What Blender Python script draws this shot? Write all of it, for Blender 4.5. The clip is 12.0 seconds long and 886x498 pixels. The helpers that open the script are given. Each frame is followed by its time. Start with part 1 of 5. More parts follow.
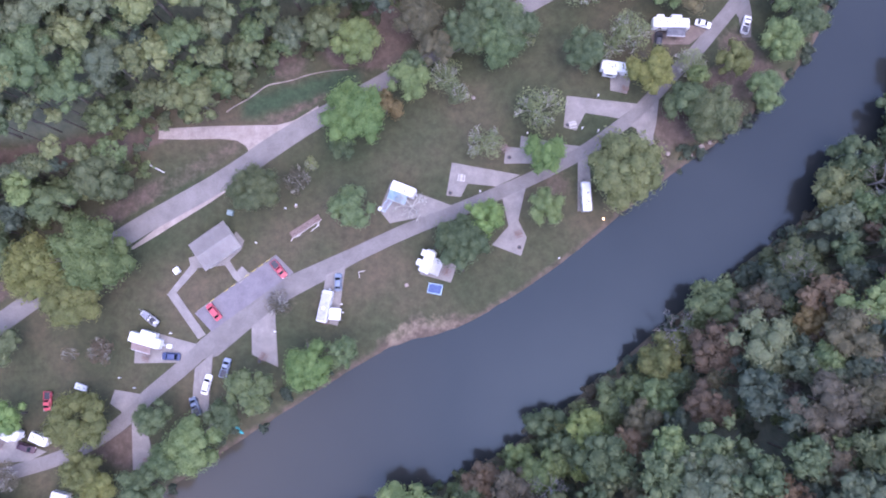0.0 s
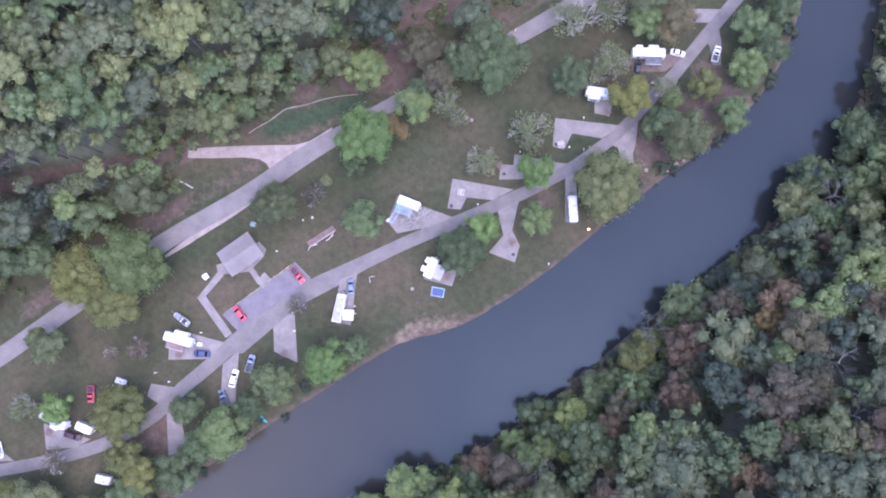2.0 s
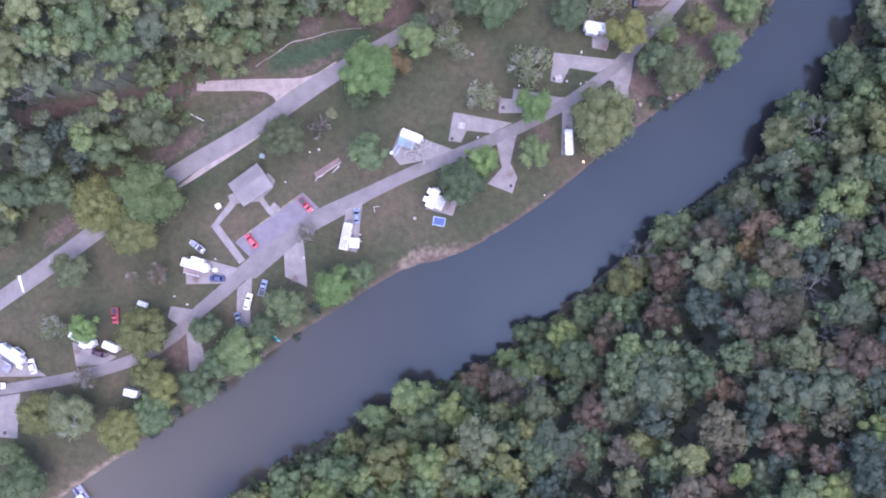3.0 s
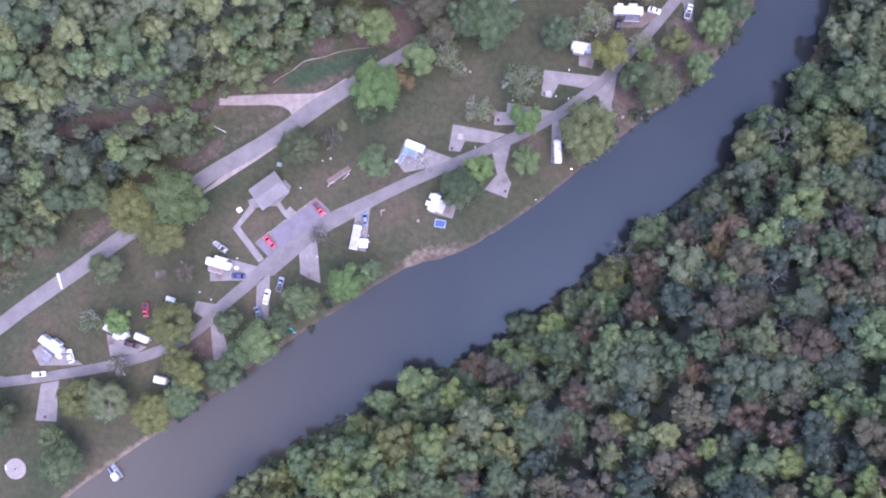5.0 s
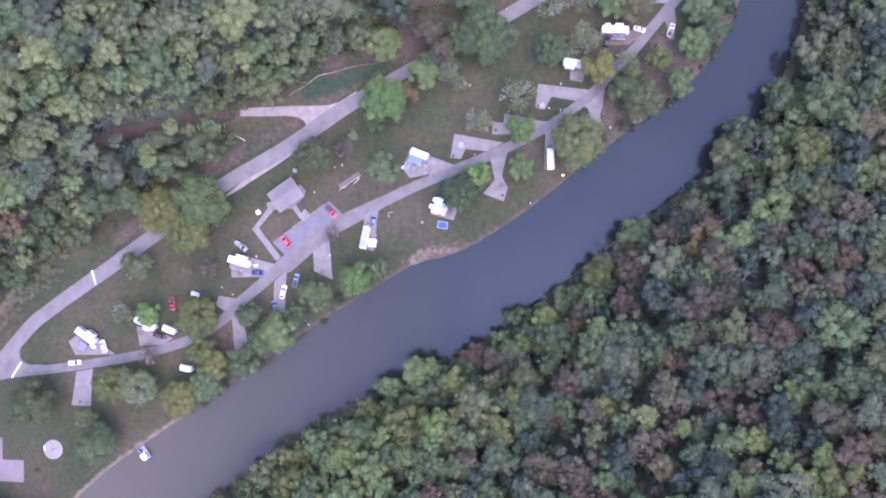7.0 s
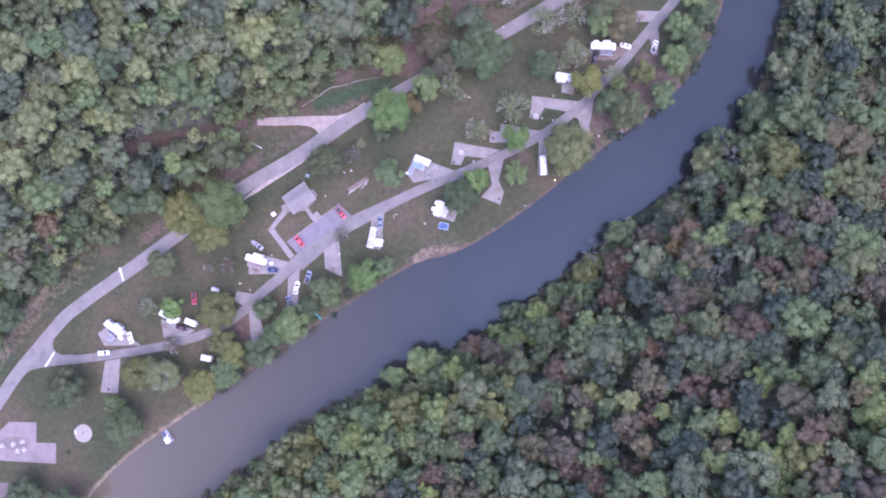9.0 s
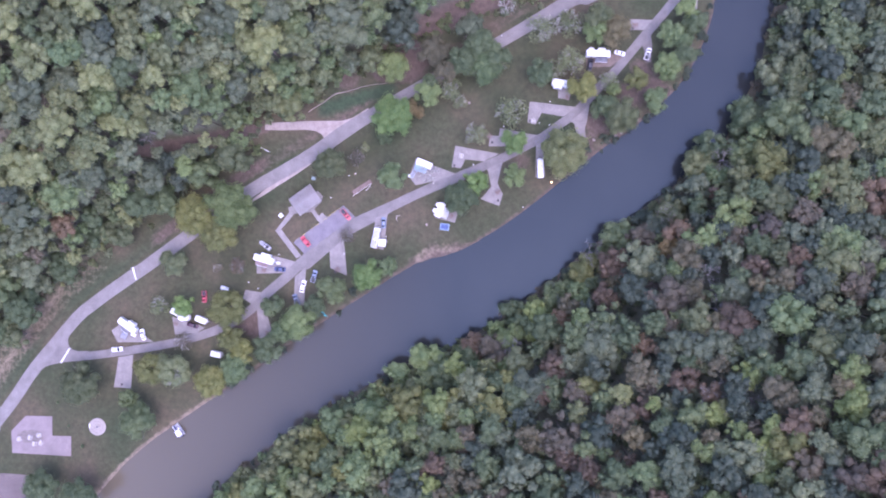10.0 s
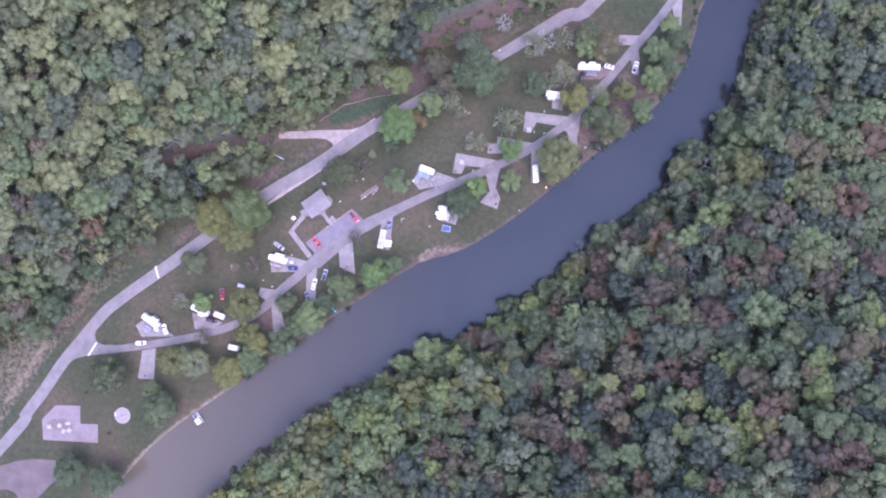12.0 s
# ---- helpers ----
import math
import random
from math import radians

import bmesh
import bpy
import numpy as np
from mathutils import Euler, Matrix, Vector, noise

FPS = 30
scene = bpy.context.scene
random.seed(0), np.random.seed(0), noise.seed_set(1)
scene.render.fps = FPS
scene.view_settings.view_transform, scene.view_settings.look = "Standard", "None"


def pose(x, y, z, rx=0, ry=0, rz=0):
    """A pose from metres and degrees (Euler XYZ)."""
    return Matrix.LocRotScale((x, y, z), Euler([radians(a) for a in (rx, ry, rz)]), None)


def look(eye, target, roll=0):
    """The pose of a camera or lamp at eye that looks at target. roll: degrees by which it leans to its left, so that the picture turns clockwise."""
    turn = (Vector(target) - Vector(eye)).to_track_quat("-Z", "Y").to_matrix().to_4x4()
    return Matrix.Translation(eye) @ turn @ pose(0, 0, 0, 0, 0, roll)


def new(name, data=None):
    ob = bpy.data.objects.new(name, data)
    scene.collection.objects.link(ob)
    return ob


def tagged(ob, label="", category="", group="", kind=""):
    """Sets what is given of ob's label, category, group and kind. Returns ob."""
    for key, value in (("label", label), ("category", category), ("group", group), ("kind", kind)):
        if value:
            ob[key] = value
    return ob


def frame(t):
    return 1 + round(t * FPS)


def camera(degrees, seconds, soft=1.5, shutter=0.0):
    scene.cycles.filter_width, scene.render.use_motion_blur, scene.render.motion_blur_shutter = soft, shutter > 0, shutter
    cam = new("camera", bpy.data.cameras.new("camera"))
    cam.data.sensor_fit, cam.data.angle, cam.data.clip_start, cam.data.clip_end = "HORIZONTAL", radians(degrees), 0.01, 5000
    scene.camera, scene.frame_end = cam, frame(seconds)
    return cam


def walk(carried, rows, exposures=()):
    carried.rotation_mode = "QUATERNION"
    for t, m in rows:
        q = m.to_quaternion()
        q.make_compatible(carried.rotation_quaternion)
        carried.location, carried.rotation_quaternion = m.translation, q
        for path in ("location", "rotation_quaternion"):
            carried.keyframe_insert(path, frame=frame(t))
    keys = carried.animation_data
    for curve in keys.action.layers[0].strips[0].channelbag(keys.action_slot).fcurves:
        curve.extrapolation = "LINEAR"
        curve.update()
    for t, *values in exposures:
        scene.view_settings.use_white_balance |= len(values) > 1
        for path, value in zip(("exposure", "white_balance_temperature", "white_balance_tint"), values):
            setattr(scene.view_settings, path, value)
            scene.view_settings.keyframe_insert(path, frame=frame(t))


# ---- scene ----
cam = camera(66.66, 12.0, soft=1.95)
# seconds, eye in metres, turn in degrees: a nearly plumb camera that climbs, with one quick nod
ROWS = [
    (0.0, 0.00, 0.00, 160.93, 5.73, 2.52, 0.00),
    (0.5, 0.04, 0.42, 165.59, 5.62, 2.52, -0.07),
    (1.0, 0.06, 0.83, 170.31, 5.51, 2.48, -0.17),
    (1.5, 0.05, 1.20, 175.11, 5.41, 2.45, -0.26),
    (2.0, -0.01, 1.51, 179.89, 5.27, 2.42, -0.22),
    (2.5, -0.07, 1.76, 184.72, 5.17, 2.35, -0.25),
    (2.6, -0.06, 1.80, 185.72, 5.05, 2.35, -0.25),
    (2.7, -0.06, 1.84, 186.71, 2.29, 2.36, -0.17),
    (2.8, -0.06, 1.89, 187.70, -0.95, 2.36, -0.08),
    (3.0, -0.05, 1.97, 189.68, -0.95, 2.36, -0.08),
    (5.0, 0.59, 3.04, 208.74, -1.19, 2.38, -0.18),
    (5.5, 0.92, 3.30, 213.38, -1.21, 2.48, -0.13),
    (6.0, 1.33, 3.50, 217.98, -1.23, 2.56, -0.10),
    (6.5, 1.77, 3.57, 222.64, -1.29, 2.70, -0.11),
    (7.0, 2.15, 3.48, 227.31, -1.27, 2.76, -0.15),
    (9.0, 3.75, 2.75, 245.99, -1.06, 3.02, -0.07),
    (9.5, 4.15, 2.59, 250.62, -1.02, 3.09, -0.08),
    (10.0, 4.56, 2.46, 255.25, -0.96, 3.18, -0.10),
    (10.5, 4.96, 2.37, 259.88, -0.91, 3.24, -0.12),
    (11.0, 5.37, 2.31, 264.50, -0.87, 3.32, -0.14),
    (11.5, 5.78, 2.26, 269.10, -0.85, 3.38, -0.16),
    (12.0, 6.17, 2.22, 273.66, -0.83, 3.45, -0.15),
]
walk(cam, [(t, pose(x, y, z, rx, ry, rz)) for t, x, y, z, rx, ry, rz in ROWS],
     exposures=[(0.0, 2.01, 5860, 33), (12.0, 2.06, 5830, 42)])

# ---- world and light: a dull overcast evening ----
world = bpy.data.worlds.new("overcast_sky")
scene.world = world
world.use_nodes = True
wn = world.node_tree.nodes
sky = wn.new("ShaderNodeTexSky")
sky.sky_type = "NISHITA"
sky.sun_disc = False
sky.sun_elevation = radians(68)
sky.sun_rotation = radians(135)
sky.air_density, sky.dust_density, sky.ozone_density = 1.0, 2.0, 2.0
wn["Background"].inputs["Strength"].default_value = 0.15
world.node_tree.links.new(sky.outputs["Color"], wn["Background"].inputs["Color"])
sun = new("sun", bpy.data.lights.new("sun", "SUN"))
sun.data.energy, sun.data.angle, sun.data.color = 0.45, radians(80), (1.0, 0.96, 0.93)
sun.matrix_world = look((2, -4, 74), (0, 0, 0))

# ---- materials ----
def node_material(name, rough=0.8, metal=0.0, spec=0.3):
    m = bpy.data.materials.new(name)
    m.use_nodes = True
    b = m.node_tree.nodes["Principled BSDF"]
    b.inputs["Roughness"].default_value = rough
    b.inputs["Metallic"].default_value = metal
    b.inputs["Specular IOR Level"].default_value = spec
    return m, m.node_tree.nodes, m.node_tree.links, b


def noise_node(nodes, links, scale, detail=4.0, rough=0.6, coords="Object"):
    tc = nodes.new("ShaderNodeTexCoord")
    n = nodes.new("ShaderNodeTexNoise")
    n.inputs["Scale"].default_value = scale
    n.inputs["Detail"].default_value = detail
    n.inputs["Roughness"].default_value = rough
    links.new(tc.outputs[coords], n.inputs["Vector"])
    return n


def ramp(nodes, links, fac, stops):
    r = nodes.new("ShaderNodeValToRGB")
    while len(r.color_ramp.elements) < len(stops):
        r.color_ramp.elements.new(0.5)
    for e, (p, c) in zip(r.color_ramp.elements, stops):
        e.position, e.color = p, (*c, 1)
    links.new(fac, r.inputs["Fac"])
    return r


def mix(nodes, links, fac, a, b, kind="MIX"):
    m = nodes.new("ShaderNodeMix")
    m.data_type, m.blend_type = "RGBA", kind
    if isinstance(fac, float):
        m.inputs[0].default_value = fac
    else:
        links.new(fac, m.inputs[0])
    for slot, v in ((6, a), (7, b)):
        if isinstance(v, tuple):
            m.inputs[slot].default_value = (*v, 1)
        else:
            links.new(v, m.inputs[slot])
    return m.outputs[2]


def bump(nodes, links, b, height, strength, distance):
    n = nodes.new("ShaderNodeBump")
    n.inputs["Strength"].default_value = strength
    n.inputs["Distance"].default_value = distance
    links.new(height, n.inputs["Height"])
    links.new(n.outputs["Normal"], b.inputs["Normal"])


def surface(name, dark, light, scale, rough=0.85, metal=0.0, fine=None, relief=0.3, spec=0.3):
    """A worn surface: two scales of mottling between two colours, and fine relief."""
    m, nodes, links, b = node_material(name, rough, metal, spec)
    big = noise_node(nodes, links, scale, 5)
    small = noise_node(nodes, links, fine or scale * 9, 6, 0.7)
    c1 = ramp(nodes, links, big.outputs["Fac"], [(0.3, dark), (0.7, light)])
    c2 = ramp(nodes, links, small.outputs["Fac"], [(0.35, (0.72, 0.72, 0.72)), (0.65, (1.12, 1.12, 1.12))])
    links.new(mix(nodes, links, 1.0, c1.outputs[0], c2.outputs[0], "MULTIPLY"), b.inputs["Base Color"])
    bump(nodes, links, b, small.outputs["Fac"], relief, 0.02)
    return m


def paint(name, colour, rough=0.35, metal=0.0, dirt=0.12):
    """Paint or plastic with a film of dirt."""
    m, nodes, links, b = node_material(name, rough, metal, 0.5)
    n = noise_node(nodes, links, 1.3, 6, 0.7)
    f = tuple(c * (1 - dirt) * 0.9 for c in colour)
    r = ramp(nodes, links, n.outputs["Fac"], [(0.3, f), (0.62, colour)])
    links.new(r.outputs[0], b.inputs["Base Color"])
    return m


def foliage(name, dark, light):
    """Leaves: every clump and every tree a little different."""
    m, nodes, links, b = node_material(name, 0.7, 0.0, 0.22)
    dark, light = tuple(0.8 * p + 0.2 * q for p, q in zip(dark, light)), tuple(0.8 * q + 0.2 * p for p, q in zip(dark, light))
    geo = nodes.new("ShaderNodeNewGeometry")
    info = nodes.new("ShaderNodeObjectInfo")
    leaf = ramp(nodes, links, geo.outputs["Random Per Island"], [(0.0, dark), (0.55, tuple((p + q) / 2 for p, q in zip(dark, light))), (1.0, light)])
    tree = ramp(nodes, links, info.outputs["Random"], [(0.0, (0.82, 0.84, 0.86)), (0.5, (1.0, 1.0, 1.0)), (1.0, (1.25, 1.2, 1.06))])
    patch = noise_node(nodes, links, 0.55, 3, 0.6)
    pr = ramp(nodes, links, patch.outputs["Fac"], [(0.3, (0.8, 0.85, 0.85)), (0.7, (1.2, 1.15, 1.1))])
    c = mix(nodes, links, 1.0, leaf.outputs[0], tree.outputs[0], "MULTIPLY")
    colour = mix(nodes, links, 1.0, c, pr.outputs[0], "MULTIPLY")
    tone = nodes.new("ShaderNodeAttribute")
    tone.attribute_name = "tone"
    own = ramp(nodes, links, tone.outputs["Fac"], [(0.0, (1.0, 1.0, 1.0)), (0.02, (0.80, 0.84, 0.86)), (0.5, (1.0, 1.0, 1.0)), (1.0, (1.2, 1.16, 1.06))])
    colour = mix(nodes, links, 1.0, colour, own.outputs[0], "MULTIPLY")
    spray = nodes.new("ShaderNodeTexNoise")
    spray.inputs["Scale"].default_value, spray.inputs["Detail"].default_value, spray.inputs["Roughness"].default_value = 1.7, 3.0, 0.65
    links.new(geo.outputs["Position"], spray.inputs["Vector"])
    speck = ramp(nodes, links, spray.outputs["Fac"], [(0.32, (0.82, 0.83, 0.86)), (0.5, (1.0, 1.0, 1.0)), (0.68, (1.20, 1.19, 1.13))])
    colour = mix(nodes, links, 1.0, colour, speck.outputs[0], "MULTIPLY")
    bump(nodes, links, b, spray.outputs["Fac"], 0.55, 0.4)
    links.new(colour, b.inputs["Base Color"])
    thin = nodes.new("ShaderNodeBsdfTranslucent")
    links.new(colour, thin.inputs["Color"])
    both = nodes.new("ShaderNodeMixShader")
    both.inputs[0].default_value = 0.45
    links.new(b.outputs[0], both.inputs[1])
    links.new(thin.outputs[0], both.inputs[2])
    links.new(both.outputs[0], nodes["Material Output"].inputs["Surface"])
    return m


LEAF = {
    "green": foliage("leaf_green", (0.109, 0.147, 0.077), (0.191, 0.244, 0.131)),
    # deep takes the most extra blue: distance haze put into the leaf colour
    "deep": foliage("leaf_hazed_deep_green", (0.077, 0.102, 0.074), (0.124, 0.159, 0.118)),
    "bright": foliage("leaf_bright_green", (0.142, 0.228, 0.083), (0.251, 0.355, 0.136)),
    "fresh": foliage("leaf_fresh_green", (0.142, 0.200, 0.095), (0.241, 0.313, 0.153)),
    "pale": foliage("leaf_pale_green", (0.176, 0.209, 0.104), (0.278, 0.312, 0.165)),
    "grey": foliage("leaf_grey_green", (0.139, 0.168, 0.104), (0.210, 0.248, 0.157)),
    "olive": foliage("leaf_olive", (0.129, 0.158, 0.081), (0.213, 0.239, 0.128)),
    "yellow": foliage("leaf_yellow_green", (0.167, 0.216, 0.088), (0.261, 0.323, 0.138)),
    "gold": foliage("leaf_golden_olive", (0.168, 0.182, 0.074), (0.256, 0.273, 0.112)),
    "rust": foliage("leaf_rust", (0.146, 0.112, 0.078), (0.206, 0.160, 0.114)),
    "brown": foliage("leaf_brown", (0.130, 0.118, 0.084), (0.202, 0.180, 0.130)),
    "umber": foliage("leaf_umber", (0.132, 0.127, 0.079), (0.210, 0.196, 0.122)),
    "orange": foliage("leaf_orange", (0.190, 0.152, 0.078), (0.275, 0.220, 0.112)),
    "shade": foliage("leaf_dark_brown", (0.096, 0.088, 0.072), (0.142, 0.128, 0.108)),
}
BARK = surface("bark", (0.09, 0.075, 0.06), (0.20, 0.18, 0.15), 2.0, 0.95)
TWIG = surface("pale_twigs", (0.40, 0.385, 0.34), (0.58, 0.56, 0.50), 2.0, 0.95)
DEAD_WOOD = surface("grey_dead_wood", (0.20, 0.19, 0.175), (0.32, 0.305, 0.28), 2.0, 0.95)
PALE_ASPHALT = surface("pale_worn_asphalt", (0.169, 0.154, 0.144), (0.235, 0.217, 0.202), 0.25, 0.9, fine=5.0)
ASPHALT = surface("worn_asphalt", (0.156, 0.142, 0.132), (0.223, 0.204, 0.191), 0.25, 0.9, fine=5.0)
LOT = surface("dark_asphalt", (0.162, 0.147, 0.160), (0.214, 0.195, 0.209), 0.35, 0.9, fine=6.0)
CONCRETE = surface("concrete", (0.198, 0.180, 0.166), (0.281, 0.257, 0.236), 0.45, 0.9, fine=5.0)
GRAVEL = surface("gravel", (0.25, 0.205, 0.176), (0.37, 0.315, 0.278), 0.5, 0.95, fine=6.0, relief=0.8)
WHITE = paint("white_gelcoat", (0.80, 0.80, 0.80))
GREYMETAL = paint("grey_metal", (0.30, 0.31, 0.33), 0.45, 0.6)
GLASS = paint("dark_glass", (0.02, 0.025, 0.03), 0.08)
RUBBER = paint("rubber", (0.025, 0.025, 0.027), 0.8)
RED = paint("red_paint", (0.50, 0.080, 0.105), 0.3)
BLUE = paint("blue_paint", (0.050, 0.068, 0.150), 0.3)
SILVER = paint("silver_blue_paint", (0.17, 0.21, 0.28), 0.3, 0.3)
BLACK = paint("black_paint", (0.03, 0.03, 0.04), 0.35)
YELLOW = surface("yellow_kerb_paint", (0.45, 0.36, 0.10), (0.62, 0.52, 0.20), 2.0, 0.8)
LINE = surface("white_road_paint", (0.55, 0.55, 0.55), (0.75, 0.75, 0.75), 2.0, 0.8)


def ground_material():
    m, nodes, links, b = node_material("grass_and_earth", 0.95, 0.0, 0.1)
    tc = nodes.new("ShaderNodeTexCoord")
    n1 = noise_node(nodes, links, 0.035, 5, 0.55)
    n2 = noise_node(nodes, links, 0.5, 8, 0.7)
    n3 = noise_node(nodes, links, 6.0, 4, 0.7)
    grass = ramp(nodes, links, n1.outputs["Fac"], [(0.34, (0.048, 0.060, 0.033)), (0.5, (0.067, 0.069, 0.041)), (0.66, (0.098, 0.082, 0.055))])
    tone = ramp(nodes, links, n2.outputs["Fac"], [(0.3, (0.72, 0.74, 0.74)), (0.7, (1.25, 1.22, 1.18))])
    fine = ramp(nodes, links, n3.outputs["Fac"], [(0.3, (0.8, 0.8, 0.8)), (0.7, (1.15, 1.15, 1.15))])
    g = mix(nodes, links, 1.0, grass.outputs[0], tone.outputs[0], "MULTIPLY")
    lush = nodes.new("ShaderNodeAttribute")
    lush.attribute_name = "lush"
    rank = ramp(nodes, links, n2.outputs["Fac"], [(0.32, (0.026, 0.046, 0.027)), (0.68, (0.050, 0.088, 0.046))])
    g = mix(nodes, links, lush.outputs["Fac"], g, rank.outputs[0])
    earth = ramp(nodes, links, n2.outputs["Fac"], [(0.3, (0.078, 0.058, 0.046)), (0.5, (0.110, 0.084, 0.067)), (0.75, (0.165, 0.130, 0.104))])
    attr = nodes.new("ShaderNodeAttribute")
    attr.attribute_name = "earth"
    add = nodes.new("ShaderNodeMath")
    add.operation = "MULTIPLY_ADD"
    links.new(n2.outputs["Fac"], add.inputs[0])
    add.inputs[1].default_value = 0.8
    links.new(attr.outputs["Fac"], add.inputs[2])
    mask = ramp(nodes, links, add.outputs[0], [(0.62, (0, 0, 0)), (1.0, (1, 1, 1))])
    c = mix(nodes, links, mask.outputs[0], g, earth.outputs[0])
    sand = nodes.new("ShaderNodeAttribute")
    sand.attribute_name = "sand"
    drift = nodes.new("ShaderNodeMath")
    drift.operation = "MULTIPLY_ADD"
    links.new(n2.outputs["Fac"], drift.inputs[0])
    drift.inputs[1].default_value = 0.9
    links.new(sand.outputs["Fac"], drift.inputs[2])
    bare = ramp(nodes, links, drift.outputs[0], [(0.66, (0, 0, 0)), (1.15, (1, 1, 1))])
    c = mix(nodes, links, bare.outputs[0], c, (0.225, 0.180, 0.130))
    # woodland litter paled: light for the dark gaps is put into its colour
    litter_lift = nodes.new("ShaderNodeAttribute")
    litter_lift.attribute_name = "litter_lift"
    c = mix(nodes, links, litter_lift.outputs["Fac"], c, ramp(nodes, links, n2.outputs["Fac"], [(0.3, (0.080, 0.098, 0.070)), (0.7, (0.150, 0.160, 0.115))]).outputs[0])
    links.new(mix(nodes, links, 1.0, c, fine.outputs[0], "MULTIPLY"), b.inputs["Base Color"])
    bump(nodes, links, b, n3.outputs["Fac"], 0.6, 0.08)
    return m


def water_material():
    m, nodes, links, b = node_material("murky_water", 0.07, 0.0, 0.53)
    b.inputs["IOR"].default_value = 1.33
    # the sky's blue in the reflection is put into this tint
    b.inputs["Specular Tint"].default_value = (0.48, 0.72, 1.0, 1)
    n = noise_node(nodes, links, 0.02, 4, 0.5)
    r = ramp(nodes, links, n.outputs["Fac"], [(0.3, (0.021, 0.024, 0.024)), (0.7, (0.028, 0.031, 0.030))])
    tc = nodes.new("ShaderNodeTexCoord")
    axes = nodes.new("ShaderNodeSeparateXYZ")
    links.new(tc.outputs["Object"], axes.inputs[0])
    # browner, paler water to the south-west: sky reflection put into the base colour
    sheen_reach = nodes.new("ShaderNodeMapRange")
    sheen_reach.inputs["From Min"].default_value, sheen_reach.inputs["From Max"].default_value = -5.0, -140.0
    links.new(axes.outputs["X"], sheen_reach.inputs["Value"])
    links.new(mix(nodes, links, sheen_reach.outputs[0], r.outputs[0], (0.104, 0.088, 0.060)), b.inputs["Base Color"])
    w = noise_node(nodes, links, 0.9, 4, 0.6)
    bump(nodes, links, b, w.outputs["Fac"], 0.12, 0.05)
    return m


GROUND, WATER = ground_material(), water_material()

# ---- mesh helpers ----
def part(name, bm, material, parent=None, label=""):
    me = bpy.data.meshes.new(name)
    bm.to_mesh(me)
    bm.free()
    me.materials.append(material)
    ob = new(name, me)
    ob.parent = parent
    return tagged(ob, label) if label else ob


def empty_thing(name, m, label, category, group="", kind=""):
    ob = new(name)
    ob.empty_display_size = 0.5
    ob.matrix_basis = m
    return tagged(ob, label, category, group, kind)


def box(bm, c, s, bevel=0.0, rz=0.0, taper=1.0):
    """A box of size s round c, its top drawn in by taper, with rounded edges."""
    made = bmesh.ops.create_cube(bm, size=1.0)["verts"]
    for v in made:
        k = taper if v.co.z > 0 else 1.0
        v.co = Vector((v.co.x * s[0] * k, v.co.y * s[1] * k, v.co.z * s[2]))
    if bevel:
        edges = list({e for v in made for e in v.link_edges})
        made = list({v for f in bmesh.ops.bevel(bm, geom=edges, offset=bevel, segments=2, affect="EDGES")["faces"] for v in f.verts} | {v for v in made if v.is_valid})
    bmesh.ops.transform(bm, matrix=pose(*c, 0, 0, rz), verts=made)
    return bm


def rod(bm, a, b, r0, r1=None, sides=8):
    a, b = Vector(a), Vector(b)
    m = (b - a).to_track_quat("Z", "Y").to_matrix().to_4x4()
    m.translation = (a + b) / 2
    bmesh.ops.create_cone(bm, cap_ends=True, segments=sides, radius1=r0, radius2=r0 if r1 is None else r1, depth=(b - a).length, matrix=m)
    return bm


def prism(bm, outline, z0, z1, edge=0.0):
    """An upright slab on an outline; edge rounds its upper rim."""
    area = sum(p[0] * q[1] - q[0] * p[1] for p, q in zip(outline, outline[1:] + outline[:1]))
    pts = outline if area > 0 else outline[::-1]
    low = [bm.verts.new((x, y, z0)) for x, y in pts]
    top = [bm.verts.new((x, y, z1)) for x, y in pts]
    bm.faces.new(top)
    bm.faces.new(low[::-1])
    rim = []
    for i in range(len(pts)):
        j = (i + 1) % len(pts)
        f = bm.faces.new((low[i], low[j], top[j], top[i]))
        rim.append(bm.edges.get((top[i], top[j])))
    if edge:
        bmesh.ops.bevel(bm, geom=rim, offset=edge, segments=2, affect="EDGES")
    return bm


def curve_points(pts, step=2.0):
    """A smooth line through the points, every step metres or so."""
    p = np.array([pts[0], *pts, pts[-1]], float)
    out = []
    for i in range(1, len(p) - 2):
        n = max(2, int(np.linalg.norm(p[i + 1] - p[i]) / step))
        for u in np.arange(n) / n:
            out.append(0.5 * (2 * p[i] + (p[i + 1] - p[i - 1]) * u + (2 * p[i - 1] - 5 * p[i] + 4 * p[i + 1] - p[i + 2]) * u * u + (3 * p[i] - p[i - 1] - 3 * p[i + 1] + p[i + 2]) * u ** 3))
    return np.array(out + [p[-1]])


def side_distance(x, y, line):
    """Distance from a line, positive on its left."""
    best, sign = np.full(x.shape, 1e9), np.ones(x.shape)
    for (ax, ay), (bx, by) in zip(line[:-1], line[1:]):
        dx, dy = bx - ax, by - ay
        u = np.clip(((x - ax) * dx + (y - ay) * dy) / (dx * dx + dy * dy), 0, 1)
        ex, ey = x - ax - u * dx, y - ay - u * dy
        d = np.hypot(ex, ey)
        near = d < best - 1e-9
        best = np.where(near, d, best)
        sign = np.where(near, np.sign(dx * (y - ay) - dy * (x - ax)), sign)
    return best * np.where(sign == 0, 1, sign)


